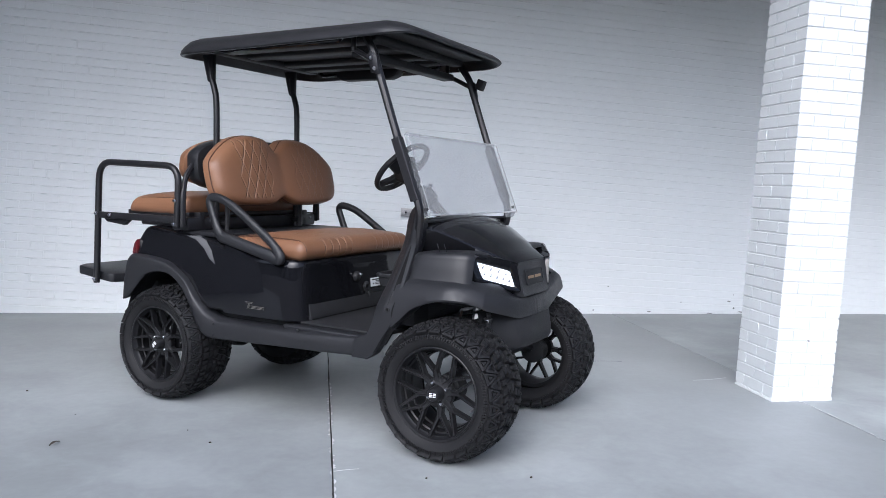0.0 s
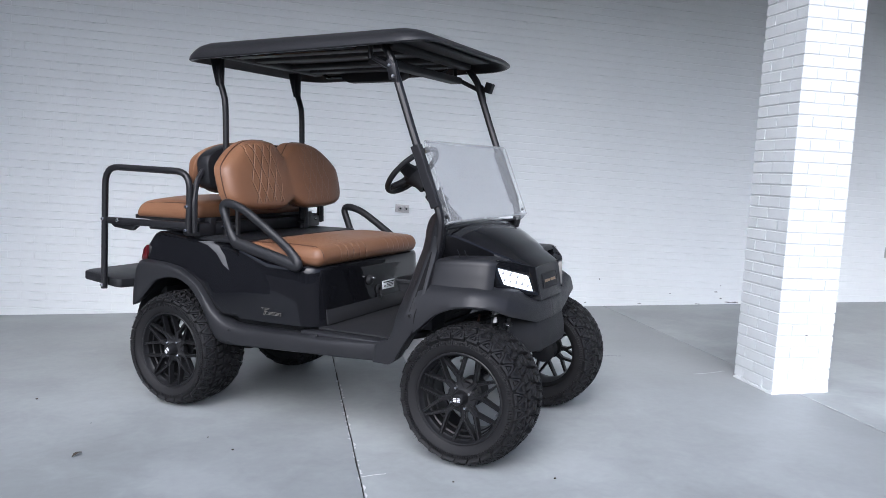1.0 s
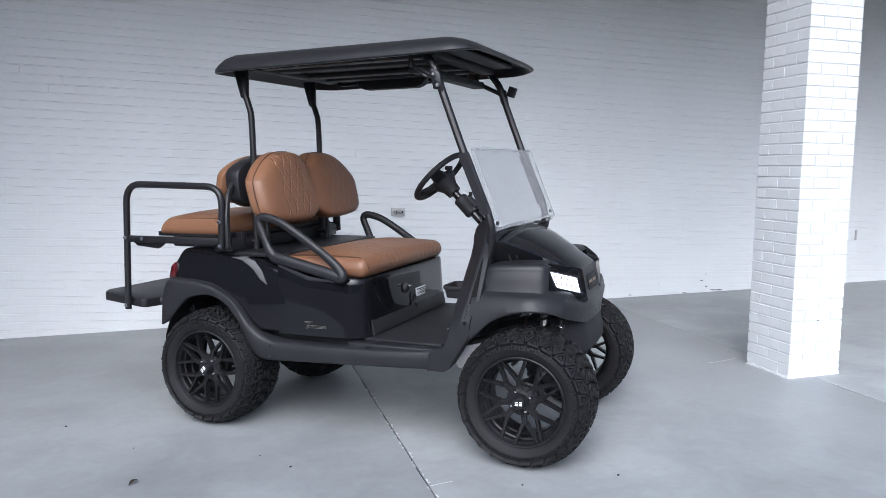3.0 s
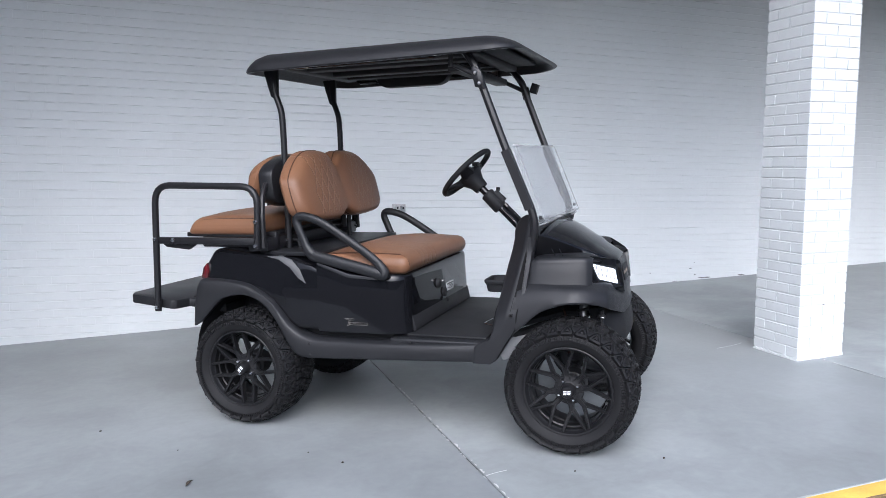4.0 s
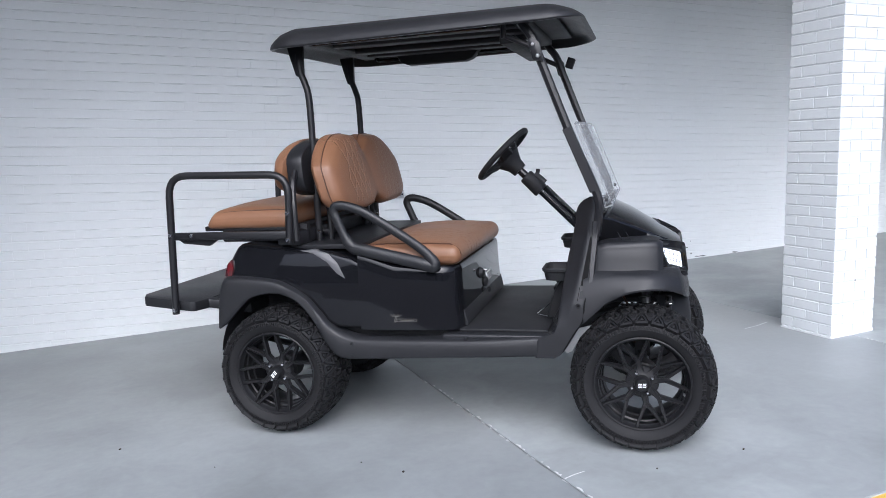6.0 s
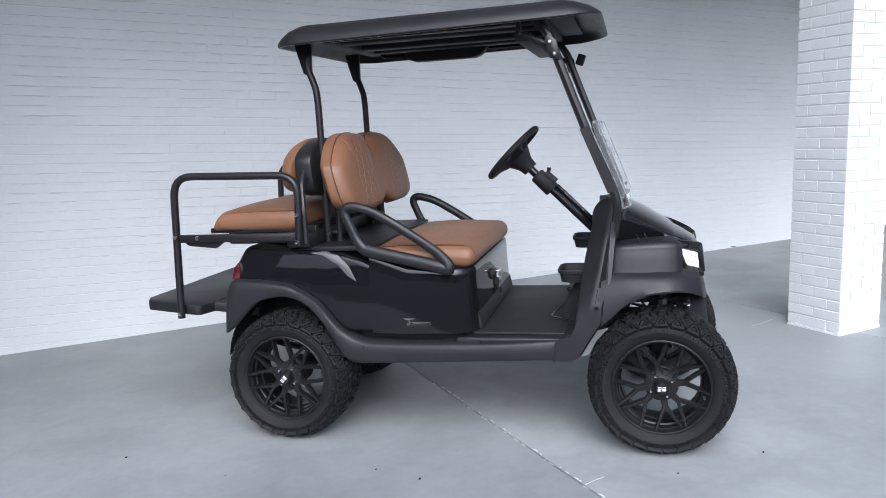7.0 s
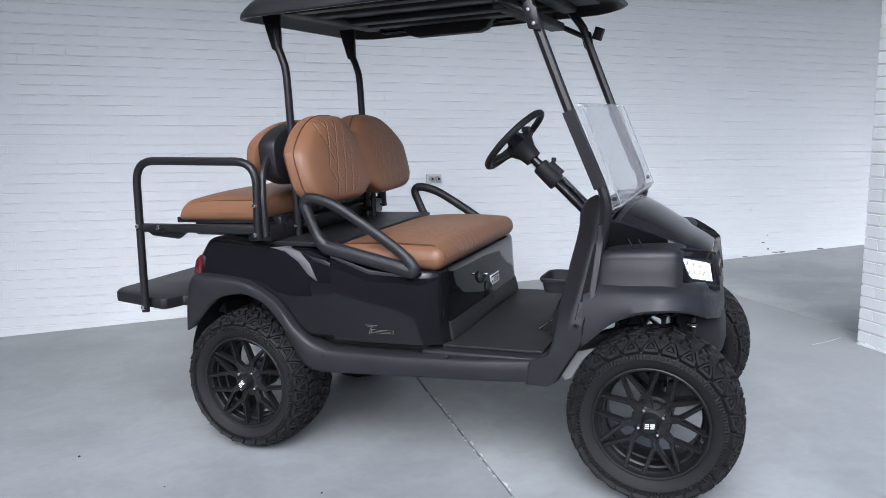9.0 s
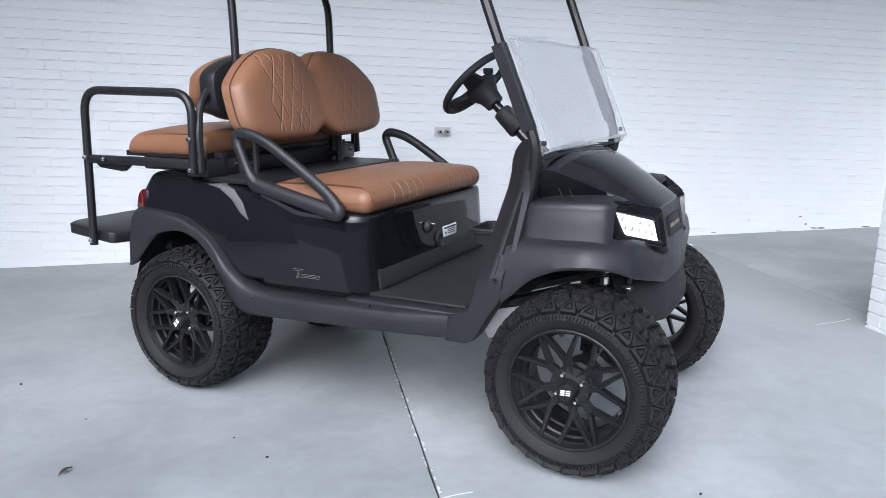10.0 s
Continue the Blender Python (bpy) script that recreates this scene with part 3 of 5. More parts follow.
part("chassis", chassis(B()), DARK, cart)
part("rear_axle", tube(lathe(B(), [(0, -0.09), (0.09, -0.08), (0.11, 0), (0.09, 0.08), (0, 0.09)], 20, c=(0, 0, TYRE_R)), [(0, -0.44, TYRE_R), (0, 0.44, TYRE_R)], 0.035, 12), DARK, cart)
part("front_axle", tube(B(), [(WB, -0.42, TYRE_R + 0.03), (WB, -0.30, TYRE_R + 0.06), (WB, 0.30, TYRE_R + 0.06), (WB, 0.42, TYRE_R + 0.03)], 0.028, 10), METAL_BLACK, cart)
for s in (-1, 1):
    part("suspension_arm", tube(tube(B(), [(WB - 0.12, s * 0.12, 0.45), (WB, s * 0.36, 0.37)], 0.016, 8), [(WB + 0.12, s * 0.12, 0.45), (WB, s * 0.36, 0.37)], 0.016, 8), METAL_BLACK, cart)
    spring = [(WB + 0.03 * math.cos(k * 0.7) + 0.02, s * (0.31 - 0.0012 * k) + 0.03 * math.sin(k * 0.7), 0.40 + 0.0042 * k) for k in range(64)]
    part("coil_spring", tube(B(), spring, 0.006, 6), METAL_BLACK, cart)
    part("shock_absorber", tube(tube(B(), [(WB + 0.02, s * 0.31, 0.37), (WB + 0.02, s * 0.23, 0.68)], 0.012, 8), [(WB + 0.02, s * 0.27, 0.52), (WB + 0.02, s * 0.23, 0.68)], 0.02, 8), STEEL, cart)
    part("leaf_spring", tube(B(), smooth_line([(-0.40, s * 0.27, 0.44), (0, s * 0.27, 0.35), (0.36, s * 0.27, 0.44)]), 0.014, 6, flat=2.0), METAL_BLACK, cart)
for s in (-1, 1):
    part("steering_knuckle", rbox(tube(B(), [(1.80, s * 0.335, 0.50), (1.80, s * 0.33, 0.63)], 0.012, 8), (1.80, s * 0.335, 0.60), (0.018, 0.014, 0.010), 0.004, 1), METAL_BLACK, cart)
    part("knuckle_bolt", rbox(rbox(B(), (1.806, s * 0.352, 0.598), (0.008, 0.004, 0.005), 0.002, 1), (1.797, s * 0.350, 0.570), (0.006, 0.004, 0.007), 0.002, 1), CHROME, cart, "bright metal bolt heads")
for s in (-1, 1):
    part("tie_rod", tube(B(), [(WB - 0.09, s * 0.10, 0.43), (WB - 0.11, s * 0.33, 0.40)], 0.009, 8), STEEL, cart)
    part("spindle_bracket", prism(B(), [(WB - 0.035, 0.36), (WB + 0.035, 0.36), (WB + 0.03, 0.50), (WB + 0.05, 0.56), (WB - 0.02, 0.57)], s * 0.335, s * 0.350, 0.003), METAL_BLACK, cart)
    part("brake_hose", tube(B(), smooth_line([(1.60, s * 0.20, 0.60), (1.63, s * 0.28, 0.56), (1.66, s * 0.33, 0.48), (1.65, s * 0.35, 0.42)], 5), 0.006, 6), PIPING, cart, "dark red brake hose")
    part("coil_seat", lathe(B(), [(0, -0.008), (0.036, -0.008), (0.040, 0.0), (0.036, 0.008), (0, 0.008)], 16, c=(WB + 0.02, s * 0.232, 0.675), axis="z"), STEEL, cart, "dull steel spring seat")
part("brake_cable", tube(B(), smooth_line([(0.10, -0.36, 0.30), (0.30, -0.40, 0.335), (0.55, -0.38, 0.40)]), 0.008, 6), DARK, cart)


def flank(z):
    """How far the body's sides draw in towards the top."""
    return 1 - 1.15 * max(0.0, z - 0.66) ** 2


# rear body, one gloss shell with the arches left open
def rear_body(bm):
    pts = [(-0.262, 0.745), (-0.17, 0.75), (-0.087, 0.745), (0.054, 0.72), (0.161, 0.66), (0.225, 0.59), (0.263, 0.54), (0.31, 0.515), (0.465, 0.515), (0.465, 0.815), (0.396, 0.845), (0.30, 0.872), (0.013, 0.90), (-0.16, 0.920), (-0.20, 0.905), (-0.235, 0.84)]
    prism(bm, pts, -0.548, 0.548, 0.022, 3)
    # cut the flanks into a grid, then draw them in towards the top in one smooth curve
    for axis, cuts in ((2, (0.56, 0.60, 0.64, 0.68, 0.71, 0.74, 0.77, 0.80, 0.83, 0.86, 0.885)), (0, (-0.15, -0.05, 0.05, 0.15, 0.25, 0.35, 0.44))):
        for c in cuts:
            co, no = Vector((0, 0, 0)), Vector((0, 0, 0))
            co[axis], no[axis] = c, 1.0
            bmesh.ops.bisect_plane(bm, geom=bm.verts[:] + bm.edges[:] + bm.faces[:], plane_co=co, plane_no=no, dist=1e-5)
    for v in bm.verts:
        v.co.y *= flank(v.co.z)
    return bm


def seat_box(bm):
    """The gloss box under the front bench, with its front corners well rounded in plan."""
    plan = [(0.428, -0.5505)] + [tuple(q)[:2] for q in rounded([(0.60, -0.5505, 0), (0.893, -0.535, 0), (0.893, 0.52, 0), (0.60, 0.5505, 0)], 0.11, 8)] + [(0.428, 0.5505)]
    rows = []
    for z, k, dx in ((0.512, 1.0, 0.012), (0.53, 1.0, 0.011), (0.56, 1.0, 0.008), (0.60, 1.0, 0.006), (0.64, 1.0, 0.004), (0.67, 1.0, 0.002), (0.70, 1.0, 0.001), (0.73, 1.0, 0.0), (0.755, 1.0, 0.0), (0.772, 1.0, 0.0), (0.785, 0.998, -0.001), (0.794, 0.993, -0.004), (0.800, 0.984, -0.010)):
        rows.append([(x + dx * max(0, (x - 0.6) / 0.29), y * k * flank(z), z + (0.058 * max(0, (0.60 - x) / 0.17) if z > 0.7 else 0) + 0.012 * max(0, (0.893 - x) / 0.3) * (z > 0.7)) for x, y in plan])
    loft(bm, rows, wrap=True, caps=True)
    return bm


part("seat_box", seat_box(B()), GLOSS, cart, "gloss black box under the front bench")
part("rear_body", rear_body(B()), GLOSS, cart, "gloss black rear body shell")

SKIRT = [((-0.302, 0.515), (-0.290, 0.512)), ((-0.290, 0.66), (-0.257, 0.535)), ((-0.262, 0.752), (-0.20, 0.592)), ((-0.17, 0.760), (-0.15, 0.638)), ((-0.087, 0.755), (-0.095, 0.668)), ((-0.01, 0.746), (-0.007, 0.684)), ((0.054, 0.729), (0.06, 0.674)), ((0.161, 0.668), (0.125, 0.640)), ((0.22, 0.602), (0.194, 0.562)), ((0.263, 0.549), (0.252, 0.455)), ((0.31, 0.510), (0.300, 0.393)), ((0.368, 0.484), (0.355, 0.376)), ((0.463, 0.474), (0.463, 0.378)), ((0.90, 0.478), (0.90, 0.395)), ((1.18, 0.49), (1.15, 0.402)), ((1.30, 0.50), (1.26, 0.405))]


def skirt(bm):
    o = smooth_line([(p[0][0], 0, p[0][1]) for p in SKIRT], 4)
    i = smooth_line([(p[1][0], 0, p[1][1]) for p in SKIRT], 4)
    rows = []
    for a, b in zip(o, i):
        row = [Vector((a.x, -0.50, a.z + 0.004)), Vector((a.x, -0.548, a.z + 0.004))]
        for t, y in ((0.03, -0.562), (0.09, -0.572), (0.16, -0.576), (0.45, -0.579), (0.85, -0.580), (0.94, -0.577), (1.0, -0.568)):
            q = a.lerp(b, t)
            row.append(Vector((q.x, y, q.z)))
        # towards the pillar the rocker draws in to meet it flush
        draw = 0.016 * max(0.0, min(1.0, (a.x - 1.05) / 0.2))
        row = [Vector((q.x, q.y + draw, q.z)) for q in row]
        row.append(Vector((b.x, -0.54, b.z + 0.004)))
        row.append(Vector((b.x, -0.48, b.z + 0.03)))
        rows.append(row)
    return loft(bm, rows)


both(skirt, "rocker_and_flare", MATTE, cart, "matte black fender flare and rocker")


def arch_liner(bm):
    rows = []
    for k in range(17):
        a = math.pi * (k / 16) * 0.94 + 0.1
        rows.append([(0.0 - 0.31 * math.cos(a), -0.55, 0.36 + 0.33 * math.sin(a)), (0.0 - 0.31 * math.cos(a), -0.25, 0.36 + 0.33 * math.sin(a)), (0, -0.25, 0.40)])
    return loft(bm, rows)


both(arch_liner, "arch_liner", DARK, cart)


# floor and front footwell
part("floor_pan", rbox(B(), (1.07, 0, 0.468), (0.26, 0.548, 0.03), 0.012, 2), MATTE, cart)
part("floor_mat", rbox(B(), (1.085, 0, 0.505), (0.20, 0.50, 0.006), 0.004, 2), DARK, cart, "black rubber floor mat")
part("kick_panel", prism(B(), [(0.89, 0.515), (0.914, 0.515), (0.912, 0.535), (0.901, 0.585), (0.897, 0.592), (0.89, 0.592)], -0.455, 0.45, 0.003), DARK, cart)
part("toe_board", prism(B(), [(1.27, 0.49), (1.31, 0.49), (1.46, 0.74), (1.46, 0.9), (1.43, 0.9), (1.42, 0.76)], -0.32, 0.32, 0.005), DARK, cart)


PILLAR_REAR = [(0.402, 1.235), (0.485, 1.245), (0.500, 1.275), (0.517, 1.318), (0.562, 1.334), (0.646, 1.347), (0.730, 1.358), (0.830, 1.376), (0.918, 1.395), (0.974, 1.408), (1.008, 1.407), (1.043, 1.419), (1.066, 1.437), (1.080, 1.455), (1.087, 1.474)]
PILLAR_FRONT = [(0.402, 1.320), (0.415, 1.342), (0.432, 1.360), (0.574, 1.448), (0.640, 1.457), (0.700, 1.472), (0.785, 1.491), (0.861, 1.502), (0.920, 1.510), (0.979, 1.524), (1.032, 1.527), (1.060, 1.520), (1.078, 1.505), (1.087, 1.486)]


def along(table, z):
    """Straight-line reading of a (height, x) table."""
    for (z0, x0), (z1, x1) in zip(table, table[1:]):
        if z <= z1:
            return x0 + (x1 - x0) * max(0.0, (z - z0) / (z1 - z0))
    return table[-1][1]


def pillar_y(x, z):
    """The pillar's outer skin: it leans inboard as it rises, and its rear half is folded in towards the dash."""
    y = -0.566 + 0.105 * max(0.0, min(1.0, (z - 0.64) / 0.28))
    d = 1.418 + 0.215 * (z - 0.717) - x
    d = 0.0 if d < -0.012 else d if d > 0.012 else (d + 0.012) ** 2 / 0.048
    return y + 0.9 * max(0.0, min(1.0, (z - 0.53) / 0.22)) * d


def pillar(bm, top=1.087):
    """A round-topped folded panel that runs down into the rocker."""
    rows = []
    for k in range(49):
        z = 0.402 + (top - 0.402) * k / 48
        a, b = along(PILLAR_REAR, z), along(PILLAR_FRONT, z)
        row = [Vector((a + 0.022, pillar_y(a, z) + 0.055, z)), Vector((a + 0.003, pillar_y(a, z) + 0.012, z))]
        for i in range(19):
            x = a + (b - a) * i / 18
            row.append(Vector((x, pillar_y(x, z) + (0.004 if i in (0, 18) else 0.0), z)))
        row += [Vector((b + 0.001, pillar_y(b, z) + 0.015, z)), Vector((b - 0.004, pillar_y(b, z) + 0.06, z))]
        rows.append(row)
    loft(bm, rows, caps=True)
    return bm


def on_pillar(bm, left, right, z0, z1, proud, edge=0.0, n=10):
    """A strip laid on the pillar between two sloping edges, standing proud of its skin."""
    rows = []
    for k in range(n + 1):
        t = k / n
        z = z0 + (z1 - z0) * t
        a, b = left[0] + (left[1] - left[0]) * t, right[0] + (right[1] - right[0]) * t
        rows.append([(a, pillar_y(a, z) + 0.004, z), (a + edge, pillar_y(a, z) - proud, z), (b - edge, pillar_y(b, z) - proud, z), (b, pillar_y(b, z) + 0.004, z)])
    return loft(bm, rows, wrap=True, caps=True)


part("front_pillar", pillar(B()), MATTE, cart, "matte black front pillar panel")
part("front_pillar", mirror_y(pillar(B(), 1.02)), MATTE, cart, "matte black front pillar panel")
# no recess is cut: the slot's shade is a black strip laid on the skin
both(lambda bm: on_pillar(bm, (1.434, 1.473), (1.463, 1.481), 0.717, 0.915, 0.0012), "pillar_slot", GAP_BLACK, cart)
both(lambda bm: on_pillar(bm, (1.465, 1.484), (1.487, 1.516), 0.712, 0.985, 0.010, 0.004), "pillar_rib", MATTE, cart)
both(lambda bm: on_pillar(bm, (1.420, 1.430), (1.4225, 1.4325), 0.655, 0.712, 0.0012), "panel_seam", GAP_BLACK, cart)
both(lambda bm: on_pillar(bm, (1.425, 1.432), (1.450, 1.457), 0.664, 0.697, 0.0025, 0.002), "trim_badge", DARK, cart)
both(lambda bm: tube(bm, smooth_line([(x, pillar_y(x, z) - 0.0005, z) for x, z in ((1.356, 0.434), (1.40, 0.507), (1.442, 0.572), (1.450, 0.64), (1.464, 0.695), (1.480, 0.77))], 4), 0.0028, 6), "panel_seam", GAP_BLACK, cart)
both(lambda bm: tube(bm, smooth_line([(1.468, -0.47, 0.772), (1.50, -0.489, 0.775), (1.60, -0.492, 0.776), (1.70, -0.484, 0.774), (1.752, -0.462, 0.770), (1.785, -0.408, 0.765)], 4), 0.0035, 6), "panel_seam", GAP_BLACK, cart)
both(lambda bm: prism(bm, [(1.502, 0.985), (1.506, 0.983), (1.517, 1.008), (1.513, 1.010)], -0.463, -0.45, 0.0005), "pillar_glint", CHROME, cart, "bright metal clip")
both(lambda bm: prism(bm, [(1.345, 0.425), (1.396, 0.509), (1.475, 0.530), (1.450, 0.506), (1.418, 0.47), (1.385, 0.41), (1.36, 0.40)], -0.475, -0.470), "splash_plate", PALE_METAL, cart, "bare metal splash plate")
both(lambda bm: lathe(bm, [(0.006, -0.562), (0.0065, -0.5685), (0.0085, -0.570), (0.0115, -0.568), (0.012, -0.55)], 16, c=(1.424, 0, 0.635)), "trim_plug", DARK, cart)
both(lambda bm: lathe(bm, [(0, -0.5672), (0.0068, -0.5672), (0.0068, -0.56)], 12, c=(1.424, 0, 0.635)), "plug_hole", GAP_BLACK, cart)


def dash(bm):
    return prism(bm, [(1.40, 0.78), (1.47, 0.78), (1.50, 0.98), (1.49, 1.02), (1.46, 1.035), (1.42, 1.02), (1.405, 0.98), (1.41, 0.93)], -0.32, 0.32, 0.012, 2)


part("dashboard", dash(B()), DARK, cart)


# front fender: flare and the upper block
FLARE = [((1.445, 0.775), (1.445, 0.560)), ((1.50, 0.782), (1.495, 0.605)), ((1.56, 0.783), (1.55, 0.652)), ((1.64, 0.781), (1.635, 0.688)), ((1.72, 0.778), (1.72, 0.700)), ((1.79, 0.768), (1.795, 0.692)), ((1.845, 0.752), (1.855, 0.665))]


def flare(bm):
    o = smooth_line([(p[0][0], 0, p[0][1]) for p in FLARE], 4)
    i = smooth_line([(p[1][0], 0, p[1][1]) for p in FLARE], 4)
    rows = []
    for k, (a, b) in enumerate(zip(o, i)):
        pull = 0.10 * max(0, (a.x - 1.70) / 0.15) ** 1.6
        row = [Vector((a.x, -0.42 + pull, a.z + 0.006)), Vector((a.x, -0.478 + pull, a.z + 0.004))]
        for t, y in ((0.05, -0.500), (0.14, -0.527), (0.28, -0.546), (0.55, -0.561), (0.9, -0.573), (1.0, -0.570)):
            q = a.lerp(b, t)
            row.append(Vector((q.x, y + pull, q.z)))
        row.append(Vector((b.x, -0.55 + pull, b.z - 0.002)))
        row.append(Vector((b.x, -0.40 + pull, b.z + 0.03)))
        rows.append(row)
    # round the front corner into the bumper band
    zt, zb = 0.735, 0.615
    for x, y, dz, n in ((1.872, -0.196, -0.034, (0.85, -0.5, 0)), (1.877, -0.178, -0.036, (1, -0.05, 0)), (1.883, 0.0, -0.038, (1, 0, 0))):
        n = Vector(n)
        row = []
        for t, off in ((0, -0.07), (0, -0.02), (0.05, -0.01), (0.14, 0.0), (0.28, 0.008), (0.55, 0.014), (0.9, 0.018), (1.0, 0.016), (1.0, 0.0), (0.95, -0.12)):
            z = (zt + dz) * (1 - t) + (zb + dz * 0.5) * t
            row.append(Vector((x, y, z)) + n * off)
        rows.append(row)
    return loft(bm, rows)


both(flare, "front_fender_flare", MATTE, cart, "matte black front fender flare")[1].location = (0, -0.03, 0)


def fender_block(bm):
    def side(x, y0, zt, zb):
        deep = min(0.032, (zt - zb) * 0.9)
        curve = [(x, y0 + 0.024 - 0.030 * math.sin(a), zt - deep * (1 - math.cos(a))) for a in [math.pi / 2 * k / 8 for k in range(9)]]
        return [(x, -0.20, zt - 0.02), (x, (y0 - 0.16) / 2, zt + 0.001)] + curve + [(x, y0 - 0.0075 - 0.016 * f, zt - deep - f * (zt - deep - zb)) for f in (0.08, 0.5, 0.92)] + [(x, y0 - 0.024, zb)]
    rows = [side(1.470, -0.455, 0.79, 0.765), side(1.477, -0.468, 0.835, 0.77), side(1.490, -0.476, 0.870, 0.772), side(1.510, -0.480, 0.887, 0.775), side(1.54, -0.482, 0.893, 0.775), side(1.62, -0.482, 0.896, 0.775), side(1.70, -0.474, 0.898, 0.774), side(1.745, -0.462, 0.897, 0.772), side(1.762, -0.452, 0.892, 0.769), side(1.776, -0.432, 0.882, 0.766)]
    return loft(bm, rows)


both(fender_block, "front_fender", MATTE, cart, "matte black upper front fender")[1].location = (0, -0.035, 0)
both(lambda bm: rbox(bm, (1.712, -0.478, 0.787), (0.004, 0.006, 0.010), 0.002, 1), "fender_clip", DARK, cart)


# hood
def hood(bm):
    S = [  # x, outer y, outer z, crease y, crease z, middle z
        (1.49, 0.400, 0.880, 0.425, 1.004, 1.048),
        (1.56, 0.365, 0.880, 0.392, 0.988, 1.030),
        (1.64, 0.325, 0.878, 0.345, 0.952, 0.990),
        (1.71, 0.300, 0.876, 0.297, 0.916, 0.945),
        (1.74, 0.375, 0.886, 0.273, 0.901, 0.927),
        (1.764, 0.415, 0.894, 0.252, 0.888, 0.905),
        (1.80, 0.360, 0.882, 0.225, 0.871, 0.886),
        (1.845, 0.280, 0.865, 0.190, 0.850, 0.860),
        (1.857, 0.255, 0.860, 0.172, 0.845, 0.850)]
    rows = []
    for x, oy, oz, hw, sz, cz in S:
        dip = 0.012 if x < 1.72 else 0.020
        half = [(oy, oz - 0.03), (oy - 0.006, oz), (oy - 0.02, oz + 0.002), ((oy + hw) / 2 - (0.006 if x < 1.72 else 0), (oz + sz) / 2 - dip), (hw + 0.008, sz - 0.008), (hw, sz)]
        half += [(hw * k, sz + f * (cz - sz)) for k, f in ((0.9, 0.25), (0.72, 0.58), (0.5, 0.82), (0.27, 0.95))] + [(0.0, cz)]
        rows.append([(x, -y, z) for y, z in half] + [(x, y * (0.92 if y > 0.2 else 1.0), z) for y, z in reversed(half[:-1])])
    rows.append([(p[0] + 0.003, p[1] * 0.99, p[2] - 0.012) for p in rows[-1]])
    return loft(bm, rows)


part("hood", hood(B()), GLOSS, cart, "gloss black sculpted hood", 24)


def nose(bm):
    """The front face between the headlights."""
    rows = []
    for x, hw, z in ((1.845, 0.168, 0.850), (1.8575, 0.166, 0.843), (1.874, 0.158, 0.765), (1.889, 0.150, 0.692), (1.875, 0.148, 0.685)):
        rows.append([(x - 0.09, -hw - 0.05, z), (x - 0.012, -hw - 0.008, z), (x, -hw + 0.002, z), (x + 0.004, -0.06, z), (x + 0.004, 0.06, z), (x, hw - 0.002, z), (x - 0.012, hw + 0.008, z), (x - 0.09, hw + 0.05, z)])
    return loft(bm, rows)


part("grille_panel", nose(B()), MATTE, cart, "", 20)


def emblem(bm):
    rbox(bm, (1.8765, -0.01, 0.772), (0.002, 0.097, 0.034), 0.002, 1, turn=Matrix.Rotation(radians(-11.5), 3, "Y"))
    edge = rounded([(1.8785 - 0.2035 * (z - 0.772), y, z) for y, z in ((-0.107, 0.738), (0.087, 0.738), (0.087, 0.806), (-0.107, 0.806))], 0.010, 3, closed=True)
    tube(bm, edge, 0.0025, 6, closed=True)
    return bm


part("front_emblem", emblem(B()), DARK, cart, "small dark front emblem with bronze marks")


def lower_bumper(bm):
    rows = []
    for z, x, hw in ((0.63, 1.870, 0.185), (0.600, 1.885, 0.192), (0.52, 1.900, 0.195), (0.475, 1.902, 0.192), (0.458, 1.895, 0.186), (0.455, 1.878, 0.172)):
        rows.append([(x - 0.13, -hw - 0.14, z), (x - 0.022, -hw - 0.020, z), (x - 0.008, -hw + 0.000, z), (x, -hw + 0.025, z), (x + 0.006, 0, z), (x, hw - 0.025, z), (x - 0.008, hw - 0.000, z), (x - 0.022, hw + 0.020, z), (x - 0.13, hw + 0.14, z)])
    loft(bm, rows)
    return bm


part("lower_bumper", lower_bumper(B()), DARK, cart, "black front bumper")


HL = [(1.766, -0.399, 0.861), (1.858, -0.238, 0.814), (1.868, -0.198, 0.735), (1.797, -0.392, 0.787)]
BEZEL = [(1.755, -0.440, 0.889), (1.874, -0.215, 0.853), (1.890, -0.182, 0.714), (1.781, -0.425, 0.765)]


def frame_panel(bm, o, i, n, depth):
    """A bevelled frame: outer rim, inner opening and its sides, lying round a recessed lens."""
    mid = [a.lerp(b, 0.5) + n * 0.005 for a, b in zip(o, i)]
    loft(bm, [[p - n * depth for p in o], o, mid, [a.lerp(b, 0.85) + n * 0.004 for a, b in zip(o, i)], [p + n * 0.001 for p in i], [p - n * 0.02 for p in i]], wrap=True)
    return bm


